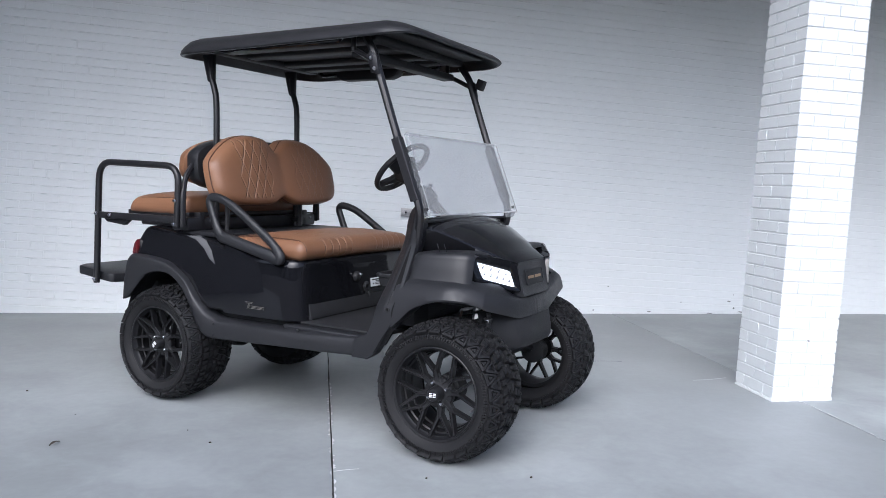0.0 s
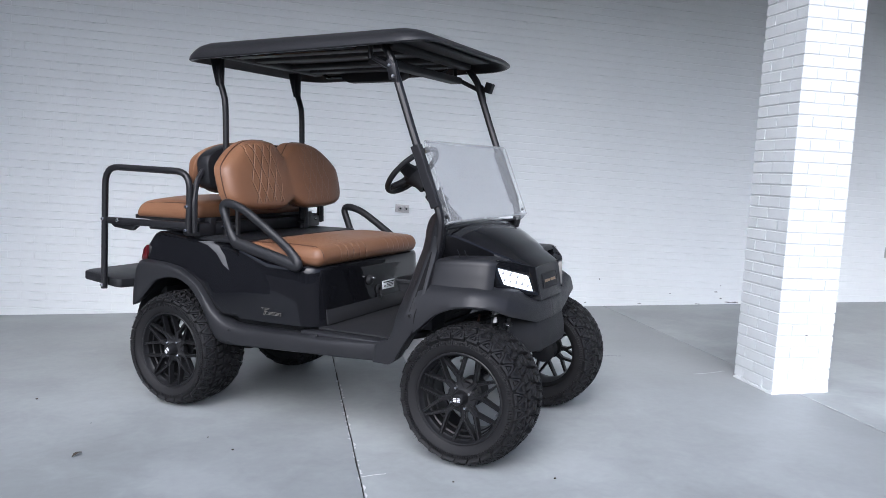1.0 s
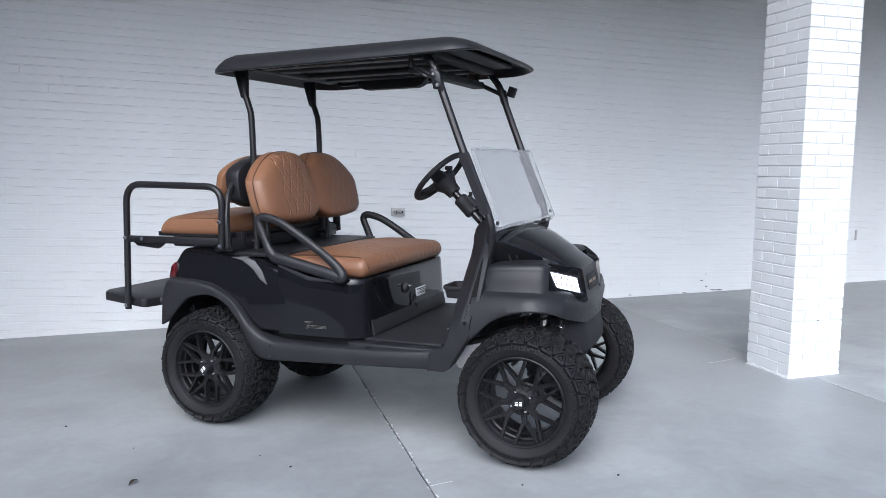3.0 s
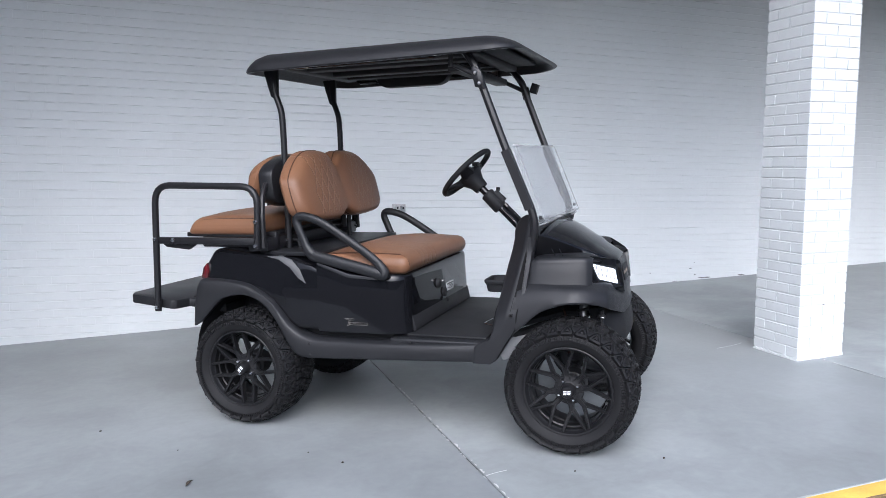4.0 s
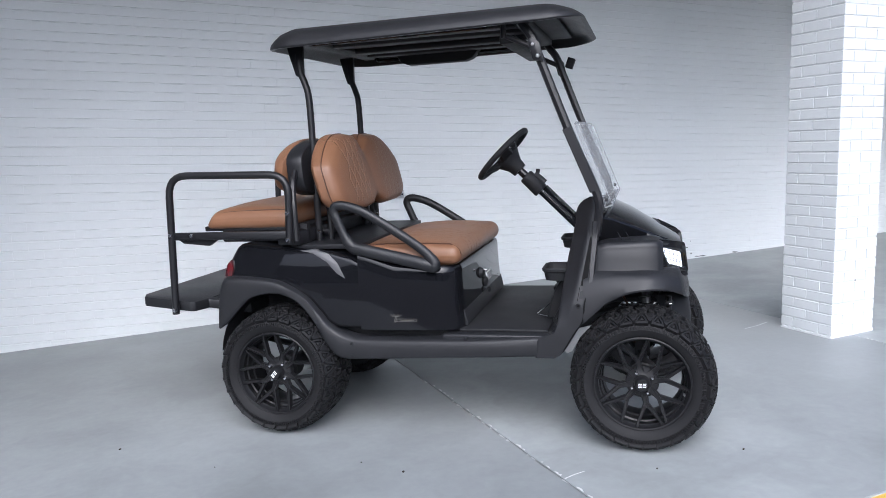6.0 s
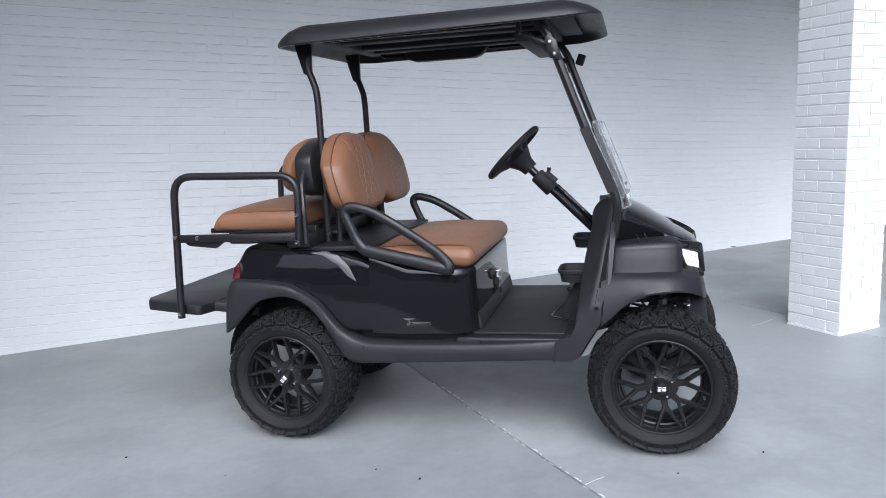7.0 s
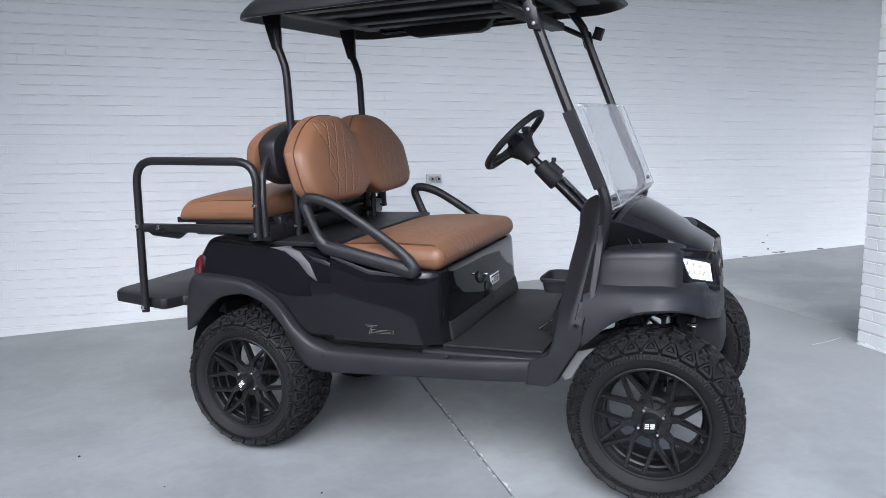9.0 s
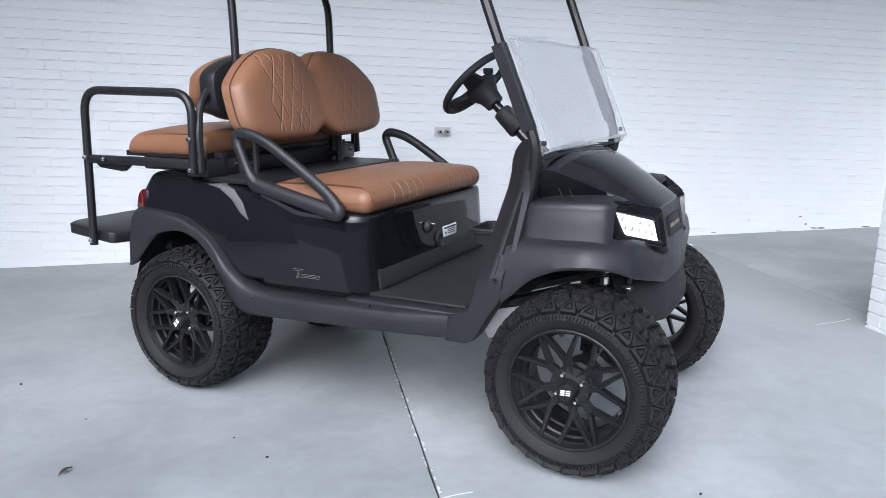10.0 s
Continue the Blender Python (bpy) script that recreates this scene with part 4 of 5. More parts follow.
for s in (1, -1):
    shift = 0.0 if s > 0 else -0.035
    q = [Vector((x, y * s + shift, z)) for x, y, z in HL]
    n = (q[1] - q[0]).cross(q[3] - q[0]).normalized()
    if n.x < 0:
        n = -n
    edge = rounded(q, 0.013, 3, closed=True)
    h = part("headlight", frame_panel(B(), rounded([(x, y * s + shift, z) for x, y, z in BEZEL], 0.018, 3, closed=True), edge, n, 0.07), GLOSS, cart, "lit white headlight in a black bezel")
    bm = B()
    loft(bm, [[p - n * 0.006 for p in edge], [p - n * 0.019 for p in edge]], wrap=True, caps=True)
    part("lens", bm, LED, h, "glowing white lamp lens")
    for row, v in ((4, 0.26), (5, 0.66)):
        for k in range(row):
            u = (k + 0.7) / (row + 0.4)
            c = q[0].lerp(q[1], u).lerp(q[3].lerp(q[2], u), v) - n * 0.006
            part("diode", rbox(rbox(B(), c, (0.003, 0.008, 0.004), 0.002, 1), c + Vector((0, 0.006, 0.007)), (0.003, 0.004, 0.003), 0.002, 1), STEEL, h)


# seats
def rrect(hx, hy, r, n=6):
    out = []
    for cx, cy, a0 in ((hx - r, hy - r, 0), (-hx + r, hy - r, 90), (-hx + r, -hy + r, 180), (hx - r, -hy + r, 270)):
        for i in range(n + 1):
            a = radians(a0 + 90 * i / n)
            out.append((cx + r * math.cos(a), cy + r * math.sin(a)))
    return out


def seat_cushion(bm, x0, x1, hy, z0, z1, crown=0.02, r=0.05, cy=0.0, slant=0.0):
    def warp(p):
        k = (p.z - z0) / (z1 - z0)
        u = 2 * (p.x - x0) / (x1 - x0) - 1
        v = (p.y - cy) / hy
        dz = crown * max(0, k) * (1 - u * u) * (1 - v ** 4)
        groove = 0.004 * math.exp(-(p.y / 0.012) ** 2) * k
        back = slant * k * max(0.0, -u) ** 2
        return (p.x + back, p.y * (1 - 0.5 * slant * k), p.z + dz - groove - 0.35 * back)
    return rbox(bm, ((x0 + x1) / 2, cy, (z0 + z1) / 2), ((x1 - x0) / 2, hy, (z1 - z0) / 2), r, 5, 16, warp)


part("front_seat_cushion", seat_cushion(B(), 0.42, 0.905, 0.485, 0.800, 0.895, 0.03, 0.05, -0.032), QUILT_SEAT, cart, "tan quilted vinyl bench cushion")
part("rear_seat_cushion", seat_cushion(B(), -0.405, 0.08, 0.48, 0.978, 1.082, 0.025, 0.045, 0.0, 0.05), TAN, cart, "tan vinyl rear bench cushion")


def end_seam(bm, x0, x1, hy, z0, z1, crown, r, cy, inset, out=0.0):
    """Piping where the end cap of a cushion meets its top, over the top and down the outer face."""
    y = cy - hy + inset
    pts = []
    for k in range(25):
        u = -1 + 2 * k / 24
        x = (x0 + x1) / 2 + u * ((x1 - x0) / 2 - r)
        uu = 2 * (x - x0) / (x1 - x0) - 1
        drop = min(1.0, inset / r)
        top = z1 - r + r * math.sqrt(max(0.0, 1 - (1 - drop) ** 2))
        pts.append((x, y, top + crown * (1 - uu * uu) * (1 - ((y - cy) / hy) ** 4) + 0.0025))
    e = r * math.sqrt(max(0.0, 1 - (1 - min(1.0, inset / r)) ** 2))
    for sgn, seq in ((1, range(1, 8)),):
        for k in seq:
            a = math.pi / 2 * k / 7
            pts.append((x1 - r + e * math.sin(a), y, z1 - r + e * math.cos(a)))
    head = [(x0 + r - e * math.sin(math.pi / 2 * k / 7), y, z1 - r + e * math.cos(math.pi / 2 * k / 7)) for k in range(7, 0, -1)]
    return tube(bm, head + pts, 0.0032, 6)


part("seat_piping", end_seam(B(), 0.42, 0.905, 0.485, 0.800, 0.895, 0.03, 0.05, -0.032, 0.034), PIPING, cart)
part("seat_piping", tube(B(), smooth_line([(-0.352, -0.466, 0.995), (-0.352, -0.461, 1.035), (-0.325, -0.456, 1.055), (-0.25, -0.4555, 1.066), (-0.10, -0.4555, 1.071), (0.05, -0.4555, 1.071)], 5), 0.0035, 6), PIPING, cart)


def back_outline(hw, zt, zb, notch_t, notch_b, n=120, e=3.4, wide=0.06, fall=0.085, taper=0.0, peak=0.15):
    """Outline of a two-lobed backrest in the yz plane."""
    cz, h = (zt + zb) / 2, (zt - zb) / 2
    out = []
    for i in range(n):
        a = 2 * math.pi * i / n
        c, s = math.cos(a), math.sin(a)
        k = (abs(c) ** e + abs(s) ** e) ** (-1 / e)
        y, z = hw * k * c, h * k * s
        d = math.exp(-(y / wide) ** 2)
        z -= (notch_t if z > 0 else -notch_b) * d
        if abs(y) > peak and z > 0:
            z -= fall * ((abs(y) - peak) / (hw - peak)) ** 2.2 * (z / h)
        if z > 0:
            y *= 1 - taper * (z / h)
        if z < 0:
            y *= 1 - 0.02 * (z / h) ** 2
        out.append((y, cz + z))
    return out


def backrest(bm, x0, depth, out, lean, zc, rings=9):
    """A padded panel: its flat back at x0, its crown depth in front (negative: behind)."""
    cy, cz = 0.0, zc
    rows = []
    for s, d in ((0.90, -0.10), (0.97, 0.0), (1.0, 0.14), (1.0, 0.40), (0.986, 0.62), (0.96, 0.77), (0.915, 0.87), (0.84, 0.935), (0.72, 0.97), (0.5, 0.99), (0.3, 1.0), (0.1, 1.0), (0.01, 1.0)):
        row = []
        for y, z in out:
            yy, zz = cy + (y - cy) * s, cz + (z - cz) * s
            dep = d * depth * (1 - 0.26 * math.exp(-(yy / 0.085) ** 2) * max(0.0, (d - 0.3) / 0.7) * max(0.25, min(1.0, 0.6 + 3.0 * (zz - cz))))
            row.append((x0 + dep - lean * (zz - cz), yy, zz))
        rows.append(row)
    loft(bm, rows, wrap=True, caps=True)
    return bm


FB = back_outline(0.496, 1.418, 1.042, 0.080, 0.042, e=5.6, wide=0.066, fall=0.125, taper=0.05, peak=0.20)
RB = back_outline(0.465, 1.405, 1.13, 0.02, 0.0, fall=0.05)
part("front_backrest", backrest(B(), 0.203, 0.128, FB, 0.24, 1.25), QUILT_BACK, cart, "tan quilted vinyl two-lobed backrest")
part("rear_backrest", backrest(B(), 0.060, -0.082, RB, -0.16, 1.26), TAN, cart, "tan vinyl rear-facing backrest")
def shell(bm):
    """A flat black tray between the two pads, square along its lower edge."""
    pts = [(y, max(1.128, z)) for y, z in back_outline(0.462, 1.40, 1.118, 0.02, 0.0, n=64, e=4.5, fall=0.05)]
    prism(bm, pts, 0.066, 0.150, 0.012, 2, axis="x")
    for v in bm.verts:
        v.co.x -= 0.05 * (v.co.z - 1.25)
    return bm


part("backrest_shell", shell(B()), ROOF_BLACK, cart, "black plastic backrest shell")


def backrest_piping(bm, x0, depth, out, lean, zc):
    pts = [(x0 + depth * 0.45 - lean * (z - zc), y, z) for y, z in out]
    return tube(bm, pts, 0.0030, 6, closed=True)


part("seat_piping", backrest_piping(B(), 0.203, 0.128, FB, 0.24, 1.25), PIPING, cart)

# rear seat frame, rails and step
def rear_frame(bm):
    for s in (-1, 1):
        rbox(bm, (-0.21, s * 0.555, 0.962), (0.33, 0.013, 0.018), 0.004, 1)
        rbox(bm, (0.12, s * 0.42, 0.93), (0.02, 0.02, 0.07), 0.004, 1)
        prism(bm, [(-0.50, 0.946), (-0.28, 0.946), (-0.33, 0.912), (-0.47, 0.925)], s * 0.52, s * 0.545, 0.003)
        tube(bm, rounded([(0.135, s * 0.548, 0.93), (0.132, s * 0.545, 1.10), (0.118, s * 0.515, 1.19), (0.108, s * 0.455, 1.25)], 0.05, 5), 0.015, 8)
    rbox(bm, (-0.16, 0, 0.985), (0.24, 0.46, 0.012), 0.004, 1)
    rbox(bm, (0.08, 0, 0.94), (0.06, 0.52, 0.035), 0.01, 1)
    rbox(bm, (-0.10, 0, 0.945), (0.22, 0.44, 0.03), 0.01, 1)
    return bm


part("rear_seat_frame", rear_frame(B()), METAL_BLACK, cart)


def grab_rail(bm):
    pts = rounded([(-0.540, -0.562, 0.578), (-0.508, -0.560, 1.257), (0.122, -0.560, 1.240), (0.105, -0.562, 0.925)], 0.10, 6)
    return tube(bm, pts, 0.0175, 12)


both(grab_rail, "grab_rail", METAL_BLACK, cart, "bent black steel grab rail")
for s in (-1, 1):
    for x, z in ((-0.516, 0.970), (-0.40, 0.966), (0.112, 1.062), (0.103, 0.940), (-0.535, 0.60)):
        part("bolt", lathe(B(), [(0, -0.012), (0.007, -0.011), (0.011, -0.005), (0.0115, 0.0), (0, 0.0)], 10, c=(x, -0.578, z)) if s < 0 else mirror_y(lathe(B(), [(0, -0.012), (0.007, -0.011), (0.011, -0.005), (0.0115, 0.0), (0, 0.0)], 10, c=(x, -0.578, z))), CHROME, cart, "bright steel bolt")


def step(bm):
    out = [(-0.765, -0.48), (-0.735, -0.533), (-0.475, -0.533), (-0.455, -0.515), (-0.435, -0.43), (-0.20, -0.43), (-0.20, 0.43), (-0.435, 0.43), (-0.455, 0.515), (-0.475, 0.533), (-0.735, 0.533), (-0.765, 0.48)]
    prism(bm, out, 0.585, 0.635, 0.008, 2, axis="z")
    for v in bm.verts:
        v.co.z += -0.10 * (v.co.x + 0.5)
    return bm


part("rear_footrest", step(B()), ROOF_BLACK, cart, "black folding rear footrest platform")
for k in range(5):
    part("tread_rib", rbox(B(), (-0.30 - 0.032 * k, 0, 0.637 - 0.10 * (0.20 - 0.032 * k)), (0.004, 0.40, 0.0022), 0.002, 1), ROOF_BLACK, cart)


def tail(bm):
    return prism(bm, [(-0.262, 0.762), (-0.222, 0.755), (-0.212, 0.80), (-0.222, 0.845), (-0.245, 0.82)], -0.548, -0.45, 0.008)


both(tail, "tail_light", RED, cart, "red tail light")


def blade(bm):
    pts = [(0.13, 0.880), (0.20, 0.884), (0.275, 0.866), (0.325, 0.820), (0.362, 0.750), (0.318, 0.776), (0.27, 0.826), (0.20, 0.866)]
    prism(bm, pts, -0.5515, -0.50, 0.003)
    for v in bm.verts:
        v.co.y *= flank(v.co.z)
    return bm


both(blade, "side_insert", BLADE, cart, "satin grey curved side insert")

# deck behind the front seat
part("deck", rbox(B(), (0.25, 0, 0.893), (0.18, 0.49, 0.012), 0.006, 2), ROOF_BLACK, cart)


def armrest(bm):
    """A moulded loop: slim arm and rear leg, and a broad lower bar along the body."""
    arm = smooth_line([(0.418, -0.55, 0.893), (0.385, -0.55, 0.930), (0.345, -0.55, 1.02), (0.330, -0.55, 1.065), (0.348, -0.55, 1.088), (0.40, -0.55, 1.084), (0.48, -0.55, 1.054), (0.62, -0.55, 0.968), (0.74, -0.55, 0.885), (0.785, -0.55, 0.838), (0.795, -0.55, 0.815), (0.782, -0.55, 0.806), (0.72, -0.55, 0.824), (0.60, -0.55, 0.852), (0.47, -0.55, 0.882)], 5)
    pts = arm
    rad = []
    for p in pts:
        low = max(0.0, 1 - abs((p.z - (0.985 - 0.22 * p.x)) / 0.05))
        rad.append(0.0215 + 0.008 * low)
    return tube(bm, pts, rad, 14, closed=True, flat=0.8)


both(lambda bm: tube(bm, smooth_line([(x, -0.551 * flank(z), z) for x, z in ((0.375, 0.893), (0.405, 0.886), (0.43, 0.868), (0.47, 0.857), (0.62, 0.822), (0.80, 0.782))], 5), 0.004, 6), "armrest_seam", GLOSS, cart)
a_left = both(armrest, "armrest", MATTE, cart, "moulded black hip restraint armrest")[1]
a_left.location = (0.012, -0.045, -0.055)

# roof and its struts
ROOF_C, ROOF_H = 0.740, (0.727, 0.545)


def roof(bm):
    def outline(inset):
        return rrect(ROOF_H[0] - inset, ROOF_H[1] - inset, max(0.02, 0.16 - inset), 8)

    def height(x, y, z):
        u = x / ROOF_H[0]
        lip = 1.812 + 0.034 * max(0, (u - 0.3) / 0.7) ** 1.3 + 0.004 * max(0, -u)
        thick = 0.98 - 0.56 * max(0, (u - 0.62) / 0.38) ** 1.5 - 0.30 * max(0, (-u - 0.75) / 0.25) ** 1.5
        return lip + (z - 1.812) * thick - 0.008 * (abs(y) / ROOF_H[1]) ** 3
    rows = []
    prof = [(0.40, 1.885), (0.16, 1.882), (0.075, 1.875), (0.045, 1.86), (0.030, 1.83), (0.018, 1.812), (0.004, 1.812), (0.0, 1.820), (0.004, 1.838), (0.020, 1.862), (0.045, 1.886), (0.09, 1.903), (0.18, 1.914), (0.35, 1.922), (0.54, 1.926)]
    for inset, z in prof:
        rows.append([(ROOF_C + x, y, height(x, y, z)) for x, y in outline(inset)])
    loft(bm, rows, wrap=True, caps=True)
    return bm


part("roof", roof(B()), ROOF_BLACK, cart, "black moulded canopy roof")


part("roof_liner", rbox(B(), (ROOF_C, 0, 1.868), (0.60, 0.43, 0.008), 0.006, 1), DARK, cart)
for y in (-0.33, -0.15, 0.15, 0.33):
    part("roof_channel", rbox(B(), (ROOF_C - 0.02, y, 1.850), (0.50, 0.045, 0.016), 0.012, 2), DARK, cart)
for x in (0.20, 1.20):
    part("roof_crossbar", rbox(B(), (x, 0, 1.848), (0.035, 0.42, 0.018), 0.012, 2), DARK, cart)
part("roof_grip", prism(B(), [(0.36, 1.845), (0.39, 1.800), (0.43, 1.786), (0.76, 1.786), (0.80, 1.800), (0.84, 1.845)], 0.40, 0.475, 0.01, 2), DARK, cart)
both(lambda bm: tube(bm, rounded([(0.22, -0.455, 1.845), (0.24, -0.455, 1.826), (1.05, -0.455, 1.832), (1.07, -0.455, 1.85)], 0.02, 3), 0.010, 8), "roof_rail", GLOSS, cart)


def rear_strut(bm):
    tube(bm, smooth_line([(0.155, -0.336, 0.90), (0.155, -0.336, 1.30), (0.153, -0.336, 1.58), (0.138, -0.336, 1.66), (0.118, -0.336, 1.72), (0.112, -0.336, 1.80)], 4), 0.0165, 10)
    prism(bm, [(0.098, 1.70), (0.135, 1.68), (0.140, 1.84), (0.06, 1.84), (0.075, 1.78)], -0.349, -0.323, 0.004)
    return bm


s_left = both(rear_strut, "rear_strut", METAL_BLACK, cart, "black steel roof strut")[1]
s_left.location = (0, -0.02, 0)


def front_strut(bm):
    tube(bm, smooth_line([(1.498, -0.452, 0.92), (1.510, -0.455, 1.00), (1.506, -0.461, 1.10), (1.40, -0.462, 1.36), (1.275, -0.462, 1.70), (1.25, -0.46, 1.77), (1.20, -0.45, 1.84)], 4), 0.019, 8)
    return bm


both(front_strut, "front_strut", METAL_BLACK, cart, "black steel roof strut")


def sleeve(bm):
    a, b = Vector((1.388, -0.466, 1.385)), Vector((1.497, -0.466, 1.115))
    d = (b - a).normalized()
    s = Vector((d.z, 0, -d.x)) * -1
    rows = []
    for p in (a, b):
        rows.append([p + s * u + Vector((0, v, 0)) for u, v in ((-0.020, -0.019), (-0.018, -0.021), (0.018, -0.021), (0.020, -0.019), (0.020, 0.019), (-0.020, 0.019))])
    loft(bm, rows, wrap=True, caps=True)
    return bm


both(sleeve, "windshield_channel", METAL_BLACK, cart)


def windshield(bm):
    """Lower pane, and the upper pane folded forward and down over it, standing off at its foot."""
    n = Vector((0.95, 0, 0.31)).normalized()
    for a, b, w0, w1 in ((Vector((1.416, 0, 1.402)), Vector((1.535, 0, 1.050)), 0.452, 0.462), (Vector((1.432, 0, 1.404)), Vector((1.566, 0, 1.052)), 0.452, 0.462)):
        rows = []
        for p, w in ((a, w0), (b, w1)):
            rows.append([p + Vector((0, -w, 0)), p + Vector((0, w, 0)), p + Vector((0, w, 0)) + n * 0.005, p + Vector((0, -w, 0)) + n * 0.005])
        loft(bm, rows, wrap=True, caps=True)
    return bm


ws = part("windshield", windshield(B()), ACRYLIC, cart, "clear acrylic windshield folded down on itself")
ws.visible_shadow = False

# mirror on its bracket under the roof
part("rear_view_mirror", rbox(B(), (1.14, 0, 1.775), (0.035, 0.43, 0.018), 0.008, 2), DARK, cart, "wide black panoramic mirror")
both(lambda bm: tube(tube(bm, [(1.27, -0.462, 1.72), (1.14, -0.44, 1.785)], 0.012, 8), [(1.125, -0.44, 1.78), (1.125, -0.44, 1.86)], 0.012, 8), "mirror_bracket", METAL_BLACK, cart)

# steering
SW = Vector((0.981, 0.225, 1.271))
COLD = Vector((0.70, 0, -0.71)).normalized()


def wheel_plane():
    return Matrix.Translation(SW) @ COLD.to_track_quat("Z", "Y").to_matrix().to_4x4()


def steering(bm):
    m = wheel_plane()
    ring = [m @ Vector((0.167 * math.cos(a), 0.167 * math.sin(a), 0)) for a in [2 * math.pi * i / 48 for i in range(48)]]
    return tube(bm, ring, 0.0155, 12, closed=True)


def wheel_pad(bm):
    """The moulded middle: two broad upper arms, two short lower ones, with slots left between them."""
    tmp = B()
    for a, w0, w1 in ((14, 0.050, 0.030), (166, 0.050, 0.030), (238, 0.032, 0.022), (302, 0.032, 0.022)):
        d = Vector((math.cos(radians(a)), math.sin(radians(a)), 0))
        sd = Vector((-d.y, d.x, 0))
        rows = []
        for r, w, z, th in ((0.02, w0, 0.030, 0.018), (0.09, (w0 + w1) / 2, 0.022, 0.014), (0.162, w1, 0.0, 0.010)):
            p = d * r + Vector((0, 0, z))
            rows.append([p + sd * u * w + Vector((0, 0, v * th)) for u, v in ((-1, 0), (-0.75, -1), (0.75, -1), (1, 0), (0.75, 1), (-0.75, 1))])
        loft(tmp, rows, wrap=True, caps=True)
    lathe(tmp, [(0, -0.002), (0.045, 0.002), (0.072, 0.014), (0.078, 0.030), (0.066, 0.048), (0.046, 0.085), (0.040, 0.125), (0, 0.125)], 24, axis="z")
    return merge(bm, tmp, wheel_plane())


sw = part("steering_wheel", steering(B()), DARK, cart, "black three-spoke steering wheel")
part("wheel_pad", wheel_pad(B()), DARK, sw)
part("pad_clip", rbox(B(), wheel_plane() @ Vector((0, 0.072, 0.004)), (0.016, 0.020, 0.012), 0.005, 2), DARK, sw)


def column_housing(bm):
    tube(bm, [SW + COLD * 0.165, SW + COLD * 0.172, SW + COLD * 0.272, SW + COLD * 0.280], [0.034, 0.040, 0.042, 0.036], 14)
    tube(bm, [SW + COLD * 0.20 + Vector((0.02, 0, 0.03)), SW + COLD * 0.275 + Vector((0.02, 0, 0.035))], 0.022, 10)
    return bm


column_bar = part("steering_column", tube(tube(B(), [SW + COLD * 0.10, SW + COLD * 0.62], 0.021, 12), [SW + COLD * 0.28 + Vector((0.022, 0, 0.022)), SW + COLD * 0.62 + Vector((0.022, 0, 0.022))], 0.012, 8), GLOSS, cart)
part("column_housing", column_housing(B()), DARK, column_bar)
part("tilt_knob", tube(tube(B(), [SW + COLD * 0.215 + Vector((0.03, 0, 0.03)), SW + COLD * 0.195 + Vector((0.045, 0, 0.045))], 0.006, 8), [SW + COLD * 0.200 + Vector((0.040, 0, 0.040)), SW + COLD * 0.188 + Vector((0.050, 0, 0.050))], 0.011, 10), DARK, column_bar)


def cup_tray(bm):
    rows = []
    for hx, hy, z in ((0.04, 0.062, 0.712), (0.055, 0.078, 0.716), (0.062, 0.085, 0.752), (0.068, 0.091, 0.756), (0.070, 0.093, 0.768), (0.066, 0.089, 0.773), (0.060, 0.083, 0.770), (0.056, 0.079, 0.735), (0.03, 0.05, 0.732)):
        rows.append([(1.322 + x, -0.338 + y, z) for x, y in rrect(hx, hy, min(hx * 0.6, 0.04), 5)])
    return loft(bm, rows, wrap=True, caps=True)


part("cup_holder", cup_tray(B()), DARK, cart)
far_cup = part("cup_holder", cup_tray(B()), DARK, cart)
far_cup.location = (0.02, 0.62, 0.055)
part("cup_holder_arm", rbox(B(), (1.40, 0.275, 0.78), (0.045, 0.05, 0.035), 0.01, 2), DARK, cart)
part("pedal_box", prism(B(), [(1.255, 0.515), (1.275, 0.60), (1.300, 0.66), (1.335, 0.71), (1.40, 0.72), (1.40, 0.515)], -0.30, -0.16, 0.010, 2), DARK, cart)
part("cup_holder_arm", rbox(B(), (1.40, -0.345, 0.71), (0.04, 0.05, 0.03), 0.01, 2), DARK, cart)


# small parts of the cart
def strokes(parent, name, mat, lines, m, w=0.002, depth=0.002, label=""):
    me = bars_mesh(name, mat, lines, depth, w)
    me.transform(m)
    o = new(name, me)
    o.parent = parent
    if label:
        tagged(o, label)
    return o


# maker's marks as plain shapes
SIDE_MARK = [(0.0, 0.030, 0.052, 0.030), (0.006, 0.024, 0.046, 0.024), (0.026, 0.024, 0.014, -0.006), (0.032, 0.024, 0.020, -0.006), (0.030, 0.012, 0.125, 0.012), (0.026, 0.0, 0.122, 0.0), (0.030, 0.012, 0.026, 0.0), (0.125, 0.012, 0.122, 0.0), (0.045, 0.006, 0.112, 0.006)]
strokes(cart, "side_badge", BADGE, SIDE_MARK, pose(0.575, -0.5515, 0.553), 0.0008, 0.0012, "thin silver badge outline")
mark = [(x0, z0, x1, z1) for x0, z0, x1, z1 in ((-0.075, 0.0, -0.006, 0.0), (0.006, 0.0, 0.075, 0.0))]
strokes(cart, "emblem_mark", GOLD, mark, pose(1.8790, -0.01, 0.772) @ pose(0, 0, 0, 0, -11.5, 0) @ pose(0, 0, 0, 0, 0, 90), 0.0065, 0.001, "bronze bars on the front emblem")

# seat box front: charger socket, key switch, warning label
part("key_switch", lathe(B(), [(0.0, 0.915), (0.014, 0.915), (0.020, 0.911), (0.027, 0.902), (0.029, 0.885), (0, 0.885)], 24, c=(0, -0.066, 0.690), axis="x"), DARK, cart, "round black key switch")
part("key", rbox(B(), (0.922, -0.072, 0.704), (0.010, 0.009, 0.005), 0.003, 1), CHROME, cart, "small bright key")
